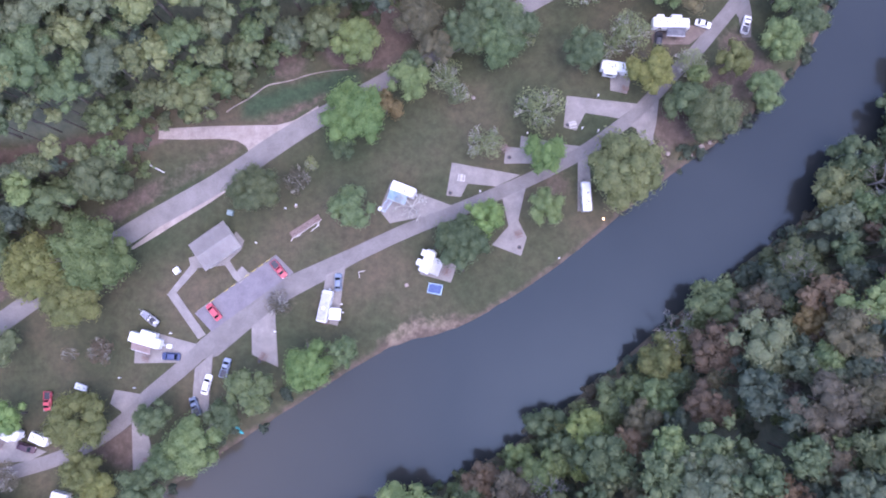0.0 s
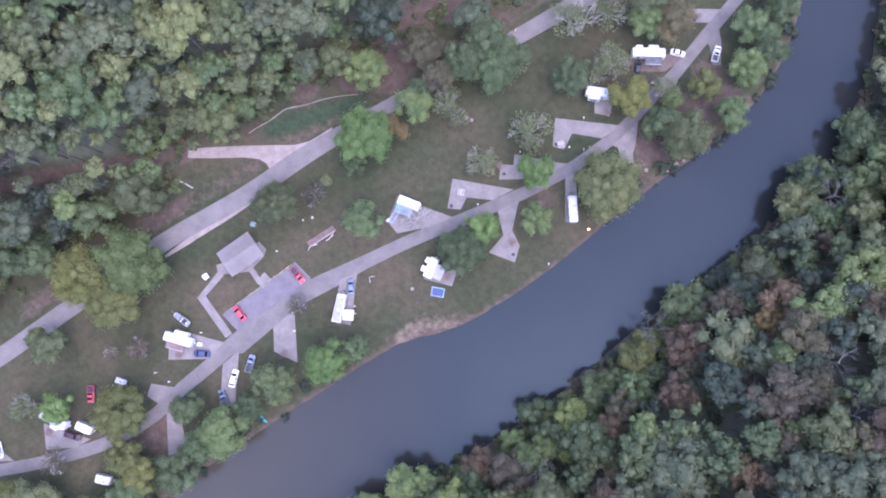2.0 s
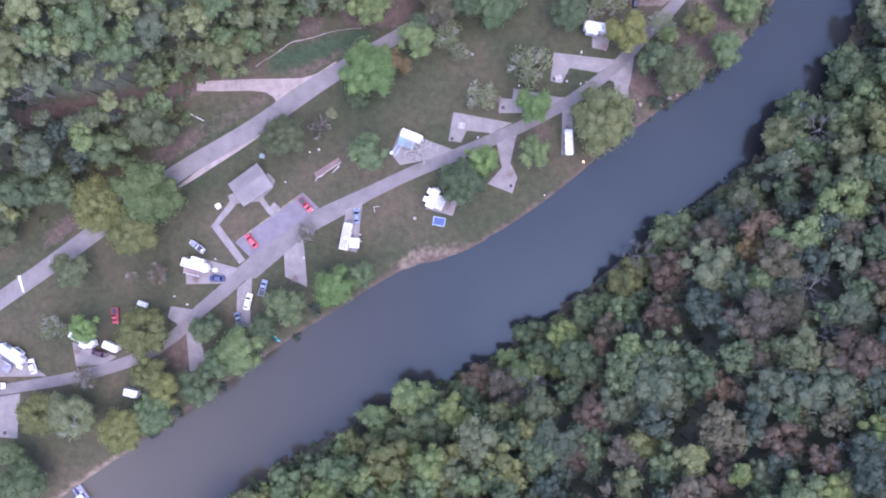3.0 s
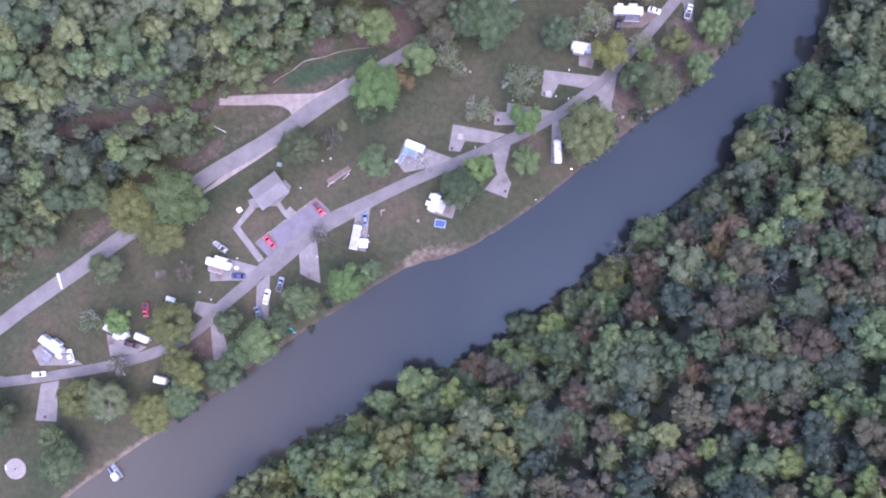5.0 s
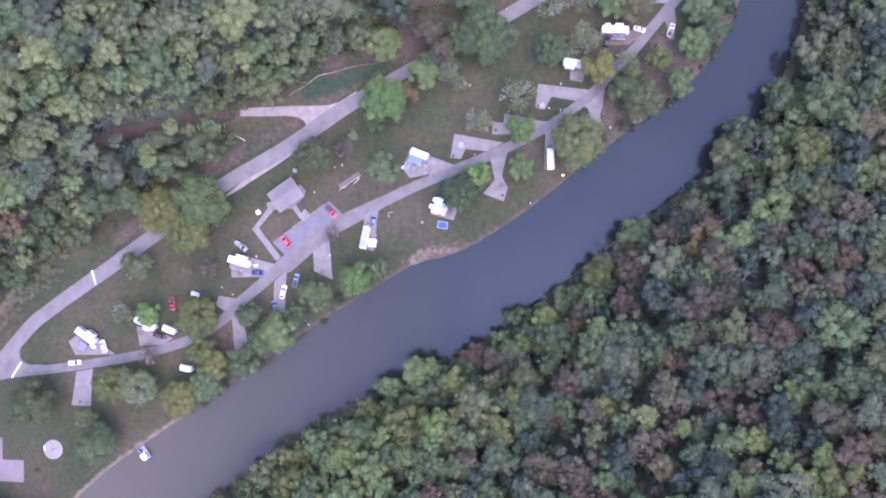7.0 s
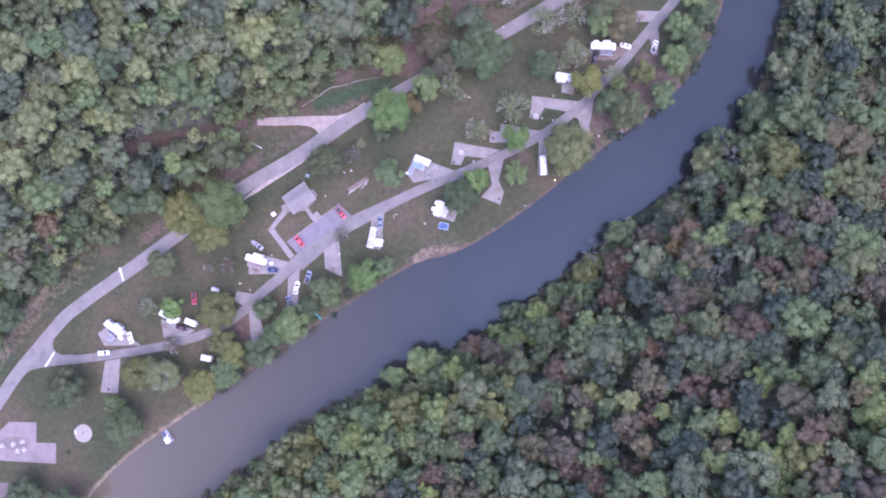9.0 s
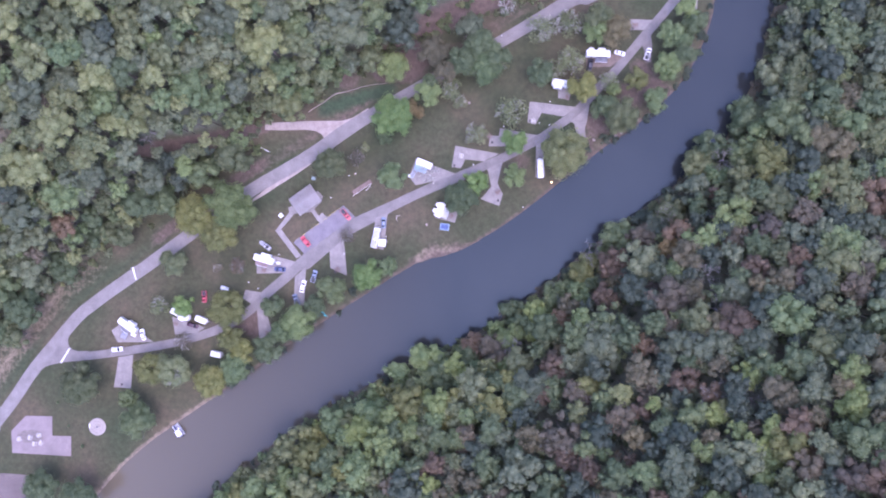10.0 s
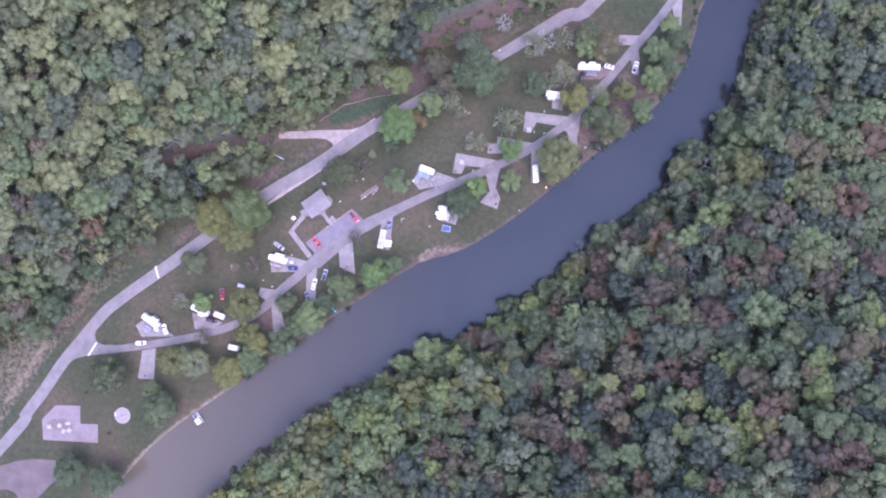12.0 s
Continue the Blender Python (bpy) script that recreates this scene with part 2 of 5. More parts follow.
# ---- the lie of the land, from south-west to north-east ----
NEAR_BANK = curve_points([(-900, -820), (-420, -420), (-215, -205), (-172, -142), (-151, -106), (-133, -85), (-115, -71), (-87, -52), (-66, -37), (-43, -22), (-20, -8), (-6, -4),
                          (6, 2), (21, 12), (36, 24), (50, 35), (63, 44), (79, 59), (87, 73), (92, 90), (94, 120), (70, 260), (-100, 620), (-300, 1100)], 4)
FAR_BANK = curve_points([(-870, -850), (-385, -440), (-175, -215), (-127, -128), (-102, -99), (-88, -86), (-63, -68), (-32, -50), (0, -35), (21, -21), (48, 1), (76, 22), (97.5, 41),
                         (106, 62), (111, 83), (116, 100), (119, 135), (98, 270), (-70, 632), (-265, 1115)], 4)
WOOD_EDGE = curve_points([(-620, -420), (-300, -150), (-196, -40), (-169, -19), (-151, -8), (-134, 6), (-120, 13), (-108, 24), (-92, 30), (-84, 37), (-80, 49), (-62, 55), (-52, 63),
                          (-36, 69), (-24, 75), (-6, 85), (7, 89), (38, 99), (80, 150), (60, 300), (-60, 600), (-260, 1000)], 5)
HIGHWAY = curve_points([(-620, -500), (-300, -190), (-198, -84), (-189.2, -72.5), (-180, -60.9), (-171.8, -49.2), (-163.2, -39.1), (-153.8, -28.3), (-148.8, -24.1), (-139.2, -17.2), (-125, -7.6), (-108, 4.4), (-85.5, 20.2), (-61.5, 34),
                        (-43.8, 46), (-24.9, 57.5), (-11, 65), (5.5, 73.5), (23, 83), (39, 92), (52, 99), (100, 160), (80, 300)], 3)
TRACK = np.array([(-160, -18), (-166.6, -25.3), (-171.4, -31.1), (-177.5, -39.3), (-181.2, -45.1), (-186.1, -52.1), (-190.2, -57.9), (-196, -66)])
TRAIL = np.array([(-78, 44.8), (-88, 42.5), (-97.5, 39.3), (-107, 37.7), (-113.8, 36.9), (-121, 34.5)])
CLEARING = np.array([(-32, 66), (-21, 77), (-12, 84), (-2, 88), (10, 93), (21, 96)])
BEACH = np.array([(-19.8, -6.2), (-16, -3.2), (-11, -1.6), (-4, -2.2)])
WATER_Z = -1.2


def smooth(a, b, v):
    u = np.clip((v - a) / (b - a), 0, 1)
    return u * u * (3 - 2 * u)


def land(x, y):
    """Height of the ground, and how bare its earth is."""
    x, y = np.asarray(x, float), np.asarray(y, float)
    dn, df, dw = side_distance(x, y, NEAR_BANK), -side_distance(x, y, FAR_BANK), side_distance(x, y, WOOD_EDGE)
    along = 0.75 * x + 0.66 * y
    hill = 0.62 * np.clip(df - 6, 0, 110) * (0.12 + 0.88 * smooth(-130, -20, along) * (1 - smooth(55, 128, along)))
    west = 0.72 * np.clip(dw - 2, 0, 90)
    wave = 0.25 * np.sin(x * 0.11 + 1.3) * np.sin(y * 0.13) * smooth(4, 12, dn) * (dw < 0)
    z = np.where(dn > 0, -1.6 + 1.6 * smooth(-1, 3.5, dn), np.where(df > 0, -1.5 + 1.5 * smooth(-1, 4, df), -1.6 - 1.2 * smooth(0, 5, np.minimum(-dn, -df))))
    z = z + np.where(df > 0, hill, 0) + np.where(dw > 0, west, 0) - 0.12 * (dn > 3)
    earth = np.clip(0.7 - np.abs(dn - 0.4) / 3.0, 0, 1) + 0.3 * (df > -1)
    dh = side_distance(x, y, HIGHWAY)
    earth = np.maximum(earth, 0.36 * smooth(2, 4, dh) * (1 - smooth(6, 10, dh)) * smooth(-90, -70, x))
    earth = np.maximum(earth, 0.15 * smooth(-6, -1, dw))
    earth = np.maximum(earth, 0.55 * smooth(2.5, 4, dh) * (1 - smooth(7, 10, dh)) * smooth(-128, -120, x) * (1 - smooth(-80, -70, x)))
    earth = np.maximum(earth, 0.9 * (1 - smooth(1.2, 3.2, np.abs(side_distance(x, y, TRAIL)))))
    cleared = 1 - smooth(3.0, 6.0, np.abs(side_distance(x, y, CLEARING)))
    earth = np.maximum(earth, 0.85 * cleared)
    for cx, cy, r, k in ((-13, -4, 7, 0.55), (-5, -2.5, 6, 0.45), (-20, -7, 5, 0.45), (-20, 74, 7, 0.8), (-16, 84, 7, 0.8), (-22, 65, 6, 0.7), (49, 46, 9, 0.75), (44, 37, 6, 0.6), (58, 45, 7, 0.6), (-82, -31, 8, 0.85), (-88, -30, 6, 0.6), (-19, 8, 12, 0.14), (-46, 3, 6, 0.3), (20, 31, 6, 0.45), (49, 66, 7, 0.4), (-46, 62, 8, 0.5), (60, 55, 9, 0.6), (70, 57, 7, 0.7), (64, 66, 7, 0.5), (-21, 69, 9, 0.6), (-14, 62, 6, 0.5),
                         (-174, -38, 8, 0.4), (66, 62, 8, 0.45), (-100, -30, 6, 0.35)):
        earth = np.maximum(earth, k * (1 - smooth(0.3, 1.0, np.hypot(x - cx, y - cy) / r)) + earth * 0.5)
    earth = np.maximum(earth, 0.6 * smooth(2, 3.5, dh) * (1 - smooth(4, 6.5, dh)) * smooth(-54, -50, x) * (1 - smooth(-20, -10, x)))
    u = np.clip(((x + 55) * 25 + (y - 51.6) * 7.6) / (25 ** 2 + 7.6 ** 2), 0, 1)
    lush = 0.8 - 0.8 * smooth(1.6, 3.2, np.hypot(x + 55 - 25 * u, y - 51.6 - 7.6 * u))
    lush = np.maximum(lush, 0.32 * (1 - smooth(4, 9, dh)) * smooth(3, 4.5, dh) * (1 - smooth(-128, -118, x)))
    sand = 0.44 * (1 - smooth(0.5, 2.0, np.abs(dn - 0.7))) * (1 - smooth(-102, -85, x))
    sand = np.maximum(sand, 0.42 * (1 - smooth(0.4, 3.6, np.abs(side_distance(x, y, TRACK)))))
    sand = np.maximum(sand, 0.27 * smooth(4, 7, dh) * (1 - smooth(2, 6, dw)) * (1 - smooth(-150, -128, x)))
    sand = np.maximum(sand, 0.38 * (1 - smooth(0.8, 3.4, np.abs(side_distance(x, y, BEACH)))))
    # woodland floor whose litter is paled to brighten the gaps between crowns
    litter_lift = np.maximum(smooth(3, 7, df), smooth(3, 8, dw) * smooth(2.5, 4.5, np.abs(side_distance(x, y, TRAIL))) * (1 - cleared))
    return z + wave * 0.3, earth * (1 - lush), lush, sand, litter_lift


def build_ground():
    def axis(lo, hi, step):
        mid = np.arange(lo, hi + 0.1, step)
        far = np.array([12, 30, 60, 120, 240, 480, 900, 1700, 3000])
        return np.concatenate([lo - far[::-1], mid, hi + far])
    gx, gy = axis(-240, 210, 2.0), axis(-160, 150, 2.0)
    x, y = np.meshgrid(gx, gy)
    z, earth, lush, sand, litter_lift = land(x.ravel(), y.ravel())
    n, m = len(gx), len(gy)
    i = (np.arange(m - 1)[:, None] * n + np.arange(n - 1)[None]).ravel()
    me = bpy.data.meshes.new("ground")
    me.from_pydata(np.c_[x.ravel(), y.ravel(), z].tolist(), [], np.c_[i, i + 1, i + n + 1, i + n].tolist())
    for key, values in (("earth", earth), ("lush", lush), ("sand", sand), ("litter_lift", litter_lift)):
        me.attributes.new(key, "FLOAT", "POINT").data.foreach_set("value", values.astype(np.float32))
    me.polygons.foreach_set("use_smooth", np.ones(len(me.polygons), bool))
    me.materials.append(GROUND)
    return tagged(new("ground", me), "rough mown grass with bare earth along the river", "ground", kind="structure")


build_ground()


def build_river():
    me = bpy.data.meshes.new("river_water")
    step = 8
    a, b = NEAR_BANK[::step], FAR_BANK
    vs, fs = [], []
    for p in a:
        q = b[np.argmin(((b - p) ** 2).sum(1))]
        d = (q - p) / max(1e-6, np.linalg.norm(q - p))
        vs += [(*(p - 3 * d), WATER_Z), (*(q + 3 * d), WATER_Z)]
    for k in range(len(a) - 1):
        fs.append((2 * k, 2 * k + 1, 2 * k + 3, 2 * k + 2))
    me.from_pydata([tuple(map(float, v)) for v in vs], [], fs)
    me.materials.append(WATER)
    return tagged(new("river_water", me), "calm murky grey-blue river water", "river", kind="structure")


build_river()


def strip(name, line, widths, lift, thick, material, label, category):
    """A road laid on the ground along a line, a shallow crown to its middle."""
    line = np.asarray(line)
    d = np.gradient(line, axis=0)
    d /= np.linalg.norm(d, axis=1)[:, None]
    nrm = np.c_[-d[:, 1], d[:, 0]]
    w = np.interp(np.linspace(0, 1, len(line)), np.linspace(0, 1, len(widths)), widths) / 2
    bm = bmesh.new()
    rows = []
    cross = ((-1.0, -thick), (-0.985, 0.0), (-0.5, 0.03), (0, 0.045), (0.5, 0.03), (0.985, 0.0), (1.0, -thick))
    for k, p in enumerate(line):
        row = []
        for u, dz in cross:
            q = p + nrm[k] * w[k] * u * (1 + 0.008 * math.sin(k * 1.7 + u) + 0.02 * math.sin(k * 0.21 + 3 * u))
            row.append(bm.verts.new((q[0], q[1], lift + dz)))
        rows.append(row)
    for r, s in zip(rows[:-1], rows[1:]):
        for k in range(len(cross) - 1):
            bm.faces.new((r[k], r[k + 1], s[k + 1], s[k]))
    bmesh.ops.recalc_face_normals(bm, faces=bm.faces)
    ob = part(name, bm, material)
    return tagged(ob, label, category, kind="structure")


CAMP_ROAD = curve_points([(-161, -44.5), (-146, -43), (-130, -40.7), (-115, -38), (-105, -35.3), (-98, -33), (-91, -29.6), (-84, -24.8), (-78, -18.8), (-70, -12.1), (-63.5, -6), (-55.4, 0.3), (-46, 7),
                          (-37.7, 11), (-29.5, 14.7), (-18.6, 19.8), (-10.4, 23.2), (-3.5, 25.9), (4.7, 29.3), (13, 32.9), (20.4, 36.5), (27.2, 40.2), (34, 45), (39, 48.7), (43, 52.6),
                          (48.7, 58.8), (54.3, 64.4), (59, 70), (64.5, 76.6), (77, 91.5), (84, 102), (95, 125)], 2)
highway_wide = np.interp(HIGHWAY[:, 0], [-200, -100, -50, -38, -24, -5, 15, 40], [4.8, 5.0, 5.3, 4.6, 4.0, 4.0, 4.7, 5.3])
strip("highway", HIGHWAY + (0.25, -0.4) + np.outer((5.3 - highway_wide) / 2 * smooth(-60, -45, HIGHWAY[:, 0]), (0.53, -0.85)), highway_wide, 0.0, 0.2, PALE_ASPHALT, "worn pale grey asphalt highway with gravel shoulders", "road")
strip("camp_road", CAMP_ROAD + (0.15, -0.25), [3.3, 3.2, 3.4, 3.8, 4.2, 3.6, 3.3, 3.3, 3.3, 3.5, 4.2], 0.012, 0.2, ASPHALT, "narrow worn grey asphalt campground road", "road")
strip("gravel_shoulder", curve_points([(-83.5, 16.6), (-73.6, 23.2), (-66.9, 27.2), (-60.0, 31.3)], 2), [0.6, 1.6, 1.8, 1.4, 0.5], -0.05, 0.1, GRAVEL, "pale gravel shoulder along the highway", "shoulder")
strip("woodland_path", curve_points([(-61, 50.6), (-59.1, 52), (-55.5, 54), (-52.6, 56.1), (-50.5, 57.4), (-46.8, 58.1), (-43.9, 58.8), (-40.3, 59.9), (-35.2, 60.8), (-30.8, 61.1)], 1.2), [0.26, 0.16, 0.28, 0.2, 0.26, 0.1, 0.18, 0.08, 0.1, 0.05], 0.3, 0.7, GRAVEL, "narrow pale footpath at the wood's edge", "path")

# ---- slabs: camp pads, parking lot, footpaths ----
def slab(name, outline, material, label, category="pad", lift=0.02, edge=0.03, kind="structure"):
    bm = prism(bmesh.new(), outline, -0.3, lift, edge)
    bmesh.ops.triangulate(bm, faces=[f for f in bm.faces if len(f.verts) > 4])
    return tagged(part(name, bm, material), label, category, kind=kind)


for outline in (
    [(-78.5, -3.4), (-66.5, -6.6), (-70.5, -11), (-81.6, -11.2), (-81.6, -7)],
    [(-86.1, -17.5), (-79, -18.6), (-83.2, -23.3), (-87.1, -20.8)],
    [(-19.8, 32.7), (-13.8, 30.1), (-4.6, 26.6), (-10.4, 24.3), (-20, 22.5), (-22.5, 25.7)],
    [(-4.9, 37.3), (11.6, 34.1), (5.8, 31.3), (-1.1, 32.1), (-2.8, 28.8), (-6.3, 29.2)],
    [(11.9, 43.8), (23.2, 41.4), (26.2, 41.0), (19.8, 37.6), (14.3, 36.9), (7.7, 36.9), (8.2, 41.1), (11.6, 40.7)],
):
    slab("pad", outline, CONCRETE, "pale concrete camping pad on the lawn side of the road")
for outline in (
    [(23.1, 53.6), (40.6, 51.3), (35.5, 47.8), (27.5, 49.3), (25.3, 44.9), (22.2, 45.8)],
    [(33.8, 60.5), (39.2, 59.5), (37.7, 53.9), (33.7, 54.8)],
    [(-139.5, -33.5), (-134.1, -29.6), (-122.8, -38), (-137.1, -38.2)],
    [(-115.2, -28), (-102, -32.2), (-106.2, -34.4), (-114.1, -35)],
    [(60.1, 83.6), (68.6, 83.2), (65.1, 79.5), (60.1, 79.6)],
):
    slab("pad", outline, CONCRETE, "pale concrete camping pad on the lawn side of the road")
for outline in (
    [(-66.7, -12.3), (-62.4, -8.8), (-63.1, -23.4), (-67.2, -23.4)],
    [(-53.2, -2.4), (-47.6, 2.0), (-46.5, -12), (-52.9, -9)],
    [(-35.2, 10.6), (-30.6, 12.6), (-32.3, -2.2), (-37.2, -1)],
    [(-10.4, 14.9), (-3.8, 12.2), (-5.2, 8.1), (-12.8, 10.2)],
    [(7.2, 28.4), (12.9, 31), (11, 23), (13, 18.9), (11.6, 14.4), (4.7, 17.1), (8.7, 21.7)],
):
    slab("pad", outline, CONCRETE, "pale concrete camping pad on the river side of the road")
for outline in (
    [(36.6, 46.6), (41, 51.2), (45.4, 53), (44.4, 46), (43.6, 43.4), (44.2, 36.2), (40.9, 39.0), (39.7, 45.2)],
    [(25.5, 37.4), (28.1, 38.9), (28.9, 25.4), (25.2, 25.1)],
    [(-81.6, -24.6), (-78.6, -23.2), (-75.2, -36.2), (-80.8, -36.2)],
    [(81.0, 95.0), (85.1, 99), (84.6, 86.2), (82.4, 86.3)],
    [(-136.8, -44.0), (-130.9, -43), (-131.9, -56.2), (-138.8, -55.8)],
):
    slab("pad", outline, CONCRETE, "pale concrete camping pad on the river side of the road")
slab("gravel_pad", [(43.6, 70.6), (57.4, 70.9), (57.2, 69.3), (53.0, 66), (44.2, 66.3)], surface("packed_earth", (0.135, 0.105, 0.088), (0.205, 0.165, 0.140), 0.5, 0.95, fine=6.0), "earthy brown camping pad beside the road")
slab("gravel_fork", [(-78, 46.6), (-71.4, 46.9), (-62.6, 47.2), (-55.3, 47.2), (-48, 47.2), (-43.7, 48.4), (-38, 52.0), (-38, 50.0), (-57, 37.4), (-56.6, 38.8), (-55.0, 40.4), (-55.9, 42), (-58.1, 43.4), (-62.5, 43.9), (-71.3, 43.8), (-78.1, 44.0)], GRAVEL, "pale gravel drive forking off the highway", "drive", lift=-0.06)
slab("parking_lot", [(-67.2, 0.8), (-47.5, 14.8), (-43.2, 10.6), (-62.9, -3.6)], LOT, "dark grey asphalt parking lot", "parking lot", lift=0.035)
slab("playground_slab", [(-174.7, -67.5), (-163.9, -67.6), (-164, -75.3), (-156.3, -75.4), (-156.4, -83.3), (-180.4, -82.3), (-180.8, -73.6)], surface("pinkish_concrete", (0.198, 0.163, 0.158), (0.264, 0.221, 0.214), 0.3, 0.9, fine=5.0), "pinkish concrete slab under the play equipment", "slab")
MUD = surface("wet_mud", (0.106, 0.083, 0.075), (0.157, 0.126, 0.115), 0.15, 0.6, fine=3.0)
slab("mud_flat", [(-214, -97), (-200, -94), (-192, -91.5), (-184.5, -90.5), (-175, -91), (-168, -92.5), (-171, -97), (-177, -101), (-182, -106), (-190, -114), (-214, -118)], MUD, "smooth pinkish-brown mud flat by the river mouth", "mud", lift=-0.06)
slab("junction", [(-155, -33.4), (-156.3, -35.2), (-157.2, -37.1), (-157, -39.4), (-155.6, -41), (-153.2, -41.8), (-149, -41.6), (-148, -44.9), (-156.1, -45.8), (-160.8, -46.5), (-165.1, -47.5), (-166.8, -48.2), (-168.6, -49.8), (-169.8, -51.6), (-171.5, -50), (-163, -39.5), (-157, -32)], ASPHALT, "flared asphalt mouth of the camp road", "road", lift=0.012)
slab("road_spur", [(63.0, 74.2), (67.5, 79.6), (68.3, 74), (67.9, 67.6), (65.7, 67.6), (65.2, 72.6), (64.4, 74.0)], ASPHALT, "short asphalt spur off the camp road", "road", lift=0.012)
slab("road_edge", [(-68, -11.0), (-61.2, -9.4), (-54, -3.3), (-47.7, 2.1), (-42.8, 4.9), (-38.6, 7.1), (-33, 10.1), (-26, 14.2), (-30, 14.2), (-46, 6.5), (-55.4, 0.0), (-64, -6.5)], ASPHALT, "worn asphalt apron of the camp road by the lot", "road", lift=0.006)

# ---- trees ----
def leaf_cloud(seed, lobes, leaves, size, flat=0.8, open_top=0.0):
    """A crown one metre in radius, its foot at z 0: lobes of loose leaf clumps round a ragged core."""
    leaves, size = int(leaves * 2.1), size * 0.66
    rg = np.random.default_rng(seed)
    centres, radii = [], []
    for k in range(lobes):
        a, c = rg.uniform(0, 2 * np.pi), rg.uniform(0.0, 1.0) if k else 0.97
        r, size_k = 0.70 * np.sqrt(1 - c * c) * rg.uniform(0.8, 1.1), rg.uniform(0.20, 0.36)
        centres.append((r * np.cos(a), r * np.sin(a), 0.32 + flat * 0.72 * c * rg.uniform(0.85, 1.15)))
        radii.append(size_k)
    for k in range(4):
        a = rg.uniform(0, 2 * np.pi)
        centres.append((0.3 * np.cos(a), 0.3 * np.sin(a), 0.45 + 0.2 * flat * k / 3))
        radii.append(0.42)
    lobes += 4
    centres, radii = np.array(centres), np.array(radii)
    pick = rg.choice(lobes, leaves, p=radii ** 2 / (radii ** 2).sum())
    d = rg.normal(size=(leaves, 3))
    d[:, 2] = np.where(rg.random(leaves) < 0.75, np.abs(d[:, 2]), d[:, 2])
    d /= np.linalg.norm(d, axis=1)[:, None]
    p = centres[pick] + d * (radii[pick] * rg.uniform(0.72, 1.12, leaves))[:, None]
    nrm = d + rg.normal(size=(leaves, 3)) * 0.38
    nrm /= np.linalg.norm(nrm, axis=1)[:, None]
    t = np.cross(nrm, rg.normal(size=(leaves, 3)))
    t /= np.linalg.norm(t, axis=1)[:, None]
    b = np.cross(nrm, t)
    s = (size * rg.uniform(0.6, 1.5, leaves))[:, None]
    j = lambda: rg.uniform(0.6, 1.25, leaves)[:, None]
    v = np.stack([p + t * s * j(), p + (b * 0.8 - t * 0.5) * s * j() - nrm * s * 0.1, p - (b * 0.8 + t * 0.5) * s * j() - nrm * s * 0.1], 1).reshape(-1, 3)
    f = np.arange(3 * leaves).reshape(-1, 3)
    bm = bmesh.new()
    for c, r in zip(centres, radii):
        bmesh.ops.create_icosphere(bm, subdivisions=1, radius=float(r * 0.74), matrix=Matrix.Translation(c))
    for w in bm.verts:
        w.co *= 1 + 0.1 * noise.noise(w.co * 6)
    bm.verts.index_update()
    cv = np.array([w.co for w in bm.verts])
    cf = np.array([[w.index for w in q.verts] for q in bm.faces]) + len(v)
    bm.free()
    return np.concatenate([v, cv]) * (1.24, 1.24, 1.1), f, cf


def cloud_mesh(name, cloud):
    v, f, cf = cloud
    me = bpy.data.meshes.new(name)
    me.from_pydata(v.tolist(), [], f.tolist() + cf.tolist())
    me.polygons.foreach_set("use_smooth", np.ones(len(me.polygons), bool))
    me.materials.append(LEAF["green"])
    return me


def trunk_mesh(seed, twiggy=False, depth=1, stout=0.014):
    """A tapered trunk with limbs for a tree one metre in crown radius, the crown's foot at z 0."""
    rg = random.Random(seed)
    bm = bmesh.new()
    rod(bm, (0, 0, -2.0), (0.02, 0.01, 0.2), 0.065, 0.045, 7)
    def limb(a, d, length, r, depth):
        b = a + d * length
        rod(bm, a, b, r, r * 0.6, 5 if depth > 1 else 3)
        if depth > 0:
            for _ in range(4 if twiggy else 2):
                e = (d + Vector((rg.uniform(-1, 1), rg.uniform(-1, 1), rg.uniform(-0.35, 0.75))) * 0.75).normalized()
                limb(a + d * length * rg.uniform(0.55, 1.0), e, length * rg.uniform(0.5, 0.75), r * (0.62 if twiggy else 0.55), depth - 1)
    for k in range(6 if twiggy else 5):
        a = k * 1.15 + rg.uniform(-0.3, 0.3)
        up = rg.uniform(0.5, 1.3)
        limb(Vector((0, 0, rg.uniform(-0.35, 0.2))), Vector((math.cos(a), math.sin(a), up)).normalized(), rg.uniform(0.5, 0.75), stout if twiggy else 0.03, 3 if twiggy else depth)
    me = bpy.data.meshes.new("trunk")
    bm.to_mesh(me)
    bm.free()
    me.materials.append(BARK if not twiggy else TWIG if stout > 0.02 else DEAD_WOOD)
    return me


CLOUDS = [leaf_cloud(100 + k, 13 + k % 4, 245, 0.120, 0.75 + 0.08 * (k % 4)) for k in range(12)]
CROWNS = [cloud_mesh("crown", leaf_cloud(120 + k, 20 + k % 6, 690, 0.074, 0.75 + 0.08 * (k % 4))) for k in range(12)]
FINE = [leaf_cloud(700 + k, 16 + k % 5, 370, 0.098, 0.75 + 0.08 * (k % 4)) for k in range(6)]
FINE_SMALL = [leaf_cloud(800 + k, 9, 210, 0.124, 0.85) for k in range(3)]
SMALL = [leaf_cloud(500 + k, 6, 125, 0.162, 0.85) for k in range(5)]
BRUSH = [leaf_cloud(650 + k, 2, 62, 0.23, 0.8) for k in range(4)]
BIG = [cloud_mesh("crown", leaf_cloud(300 + k, 34 + 3 * k, 2300, 0.05, 0.7)) for k in range(4)]
LONE = [cloud_mesh("crown", leaf_cloud(140 + k, 24 + k % 6, 1300, 0.062, 0.75 + 0.08 * (k % 4))) for k in range(6)]
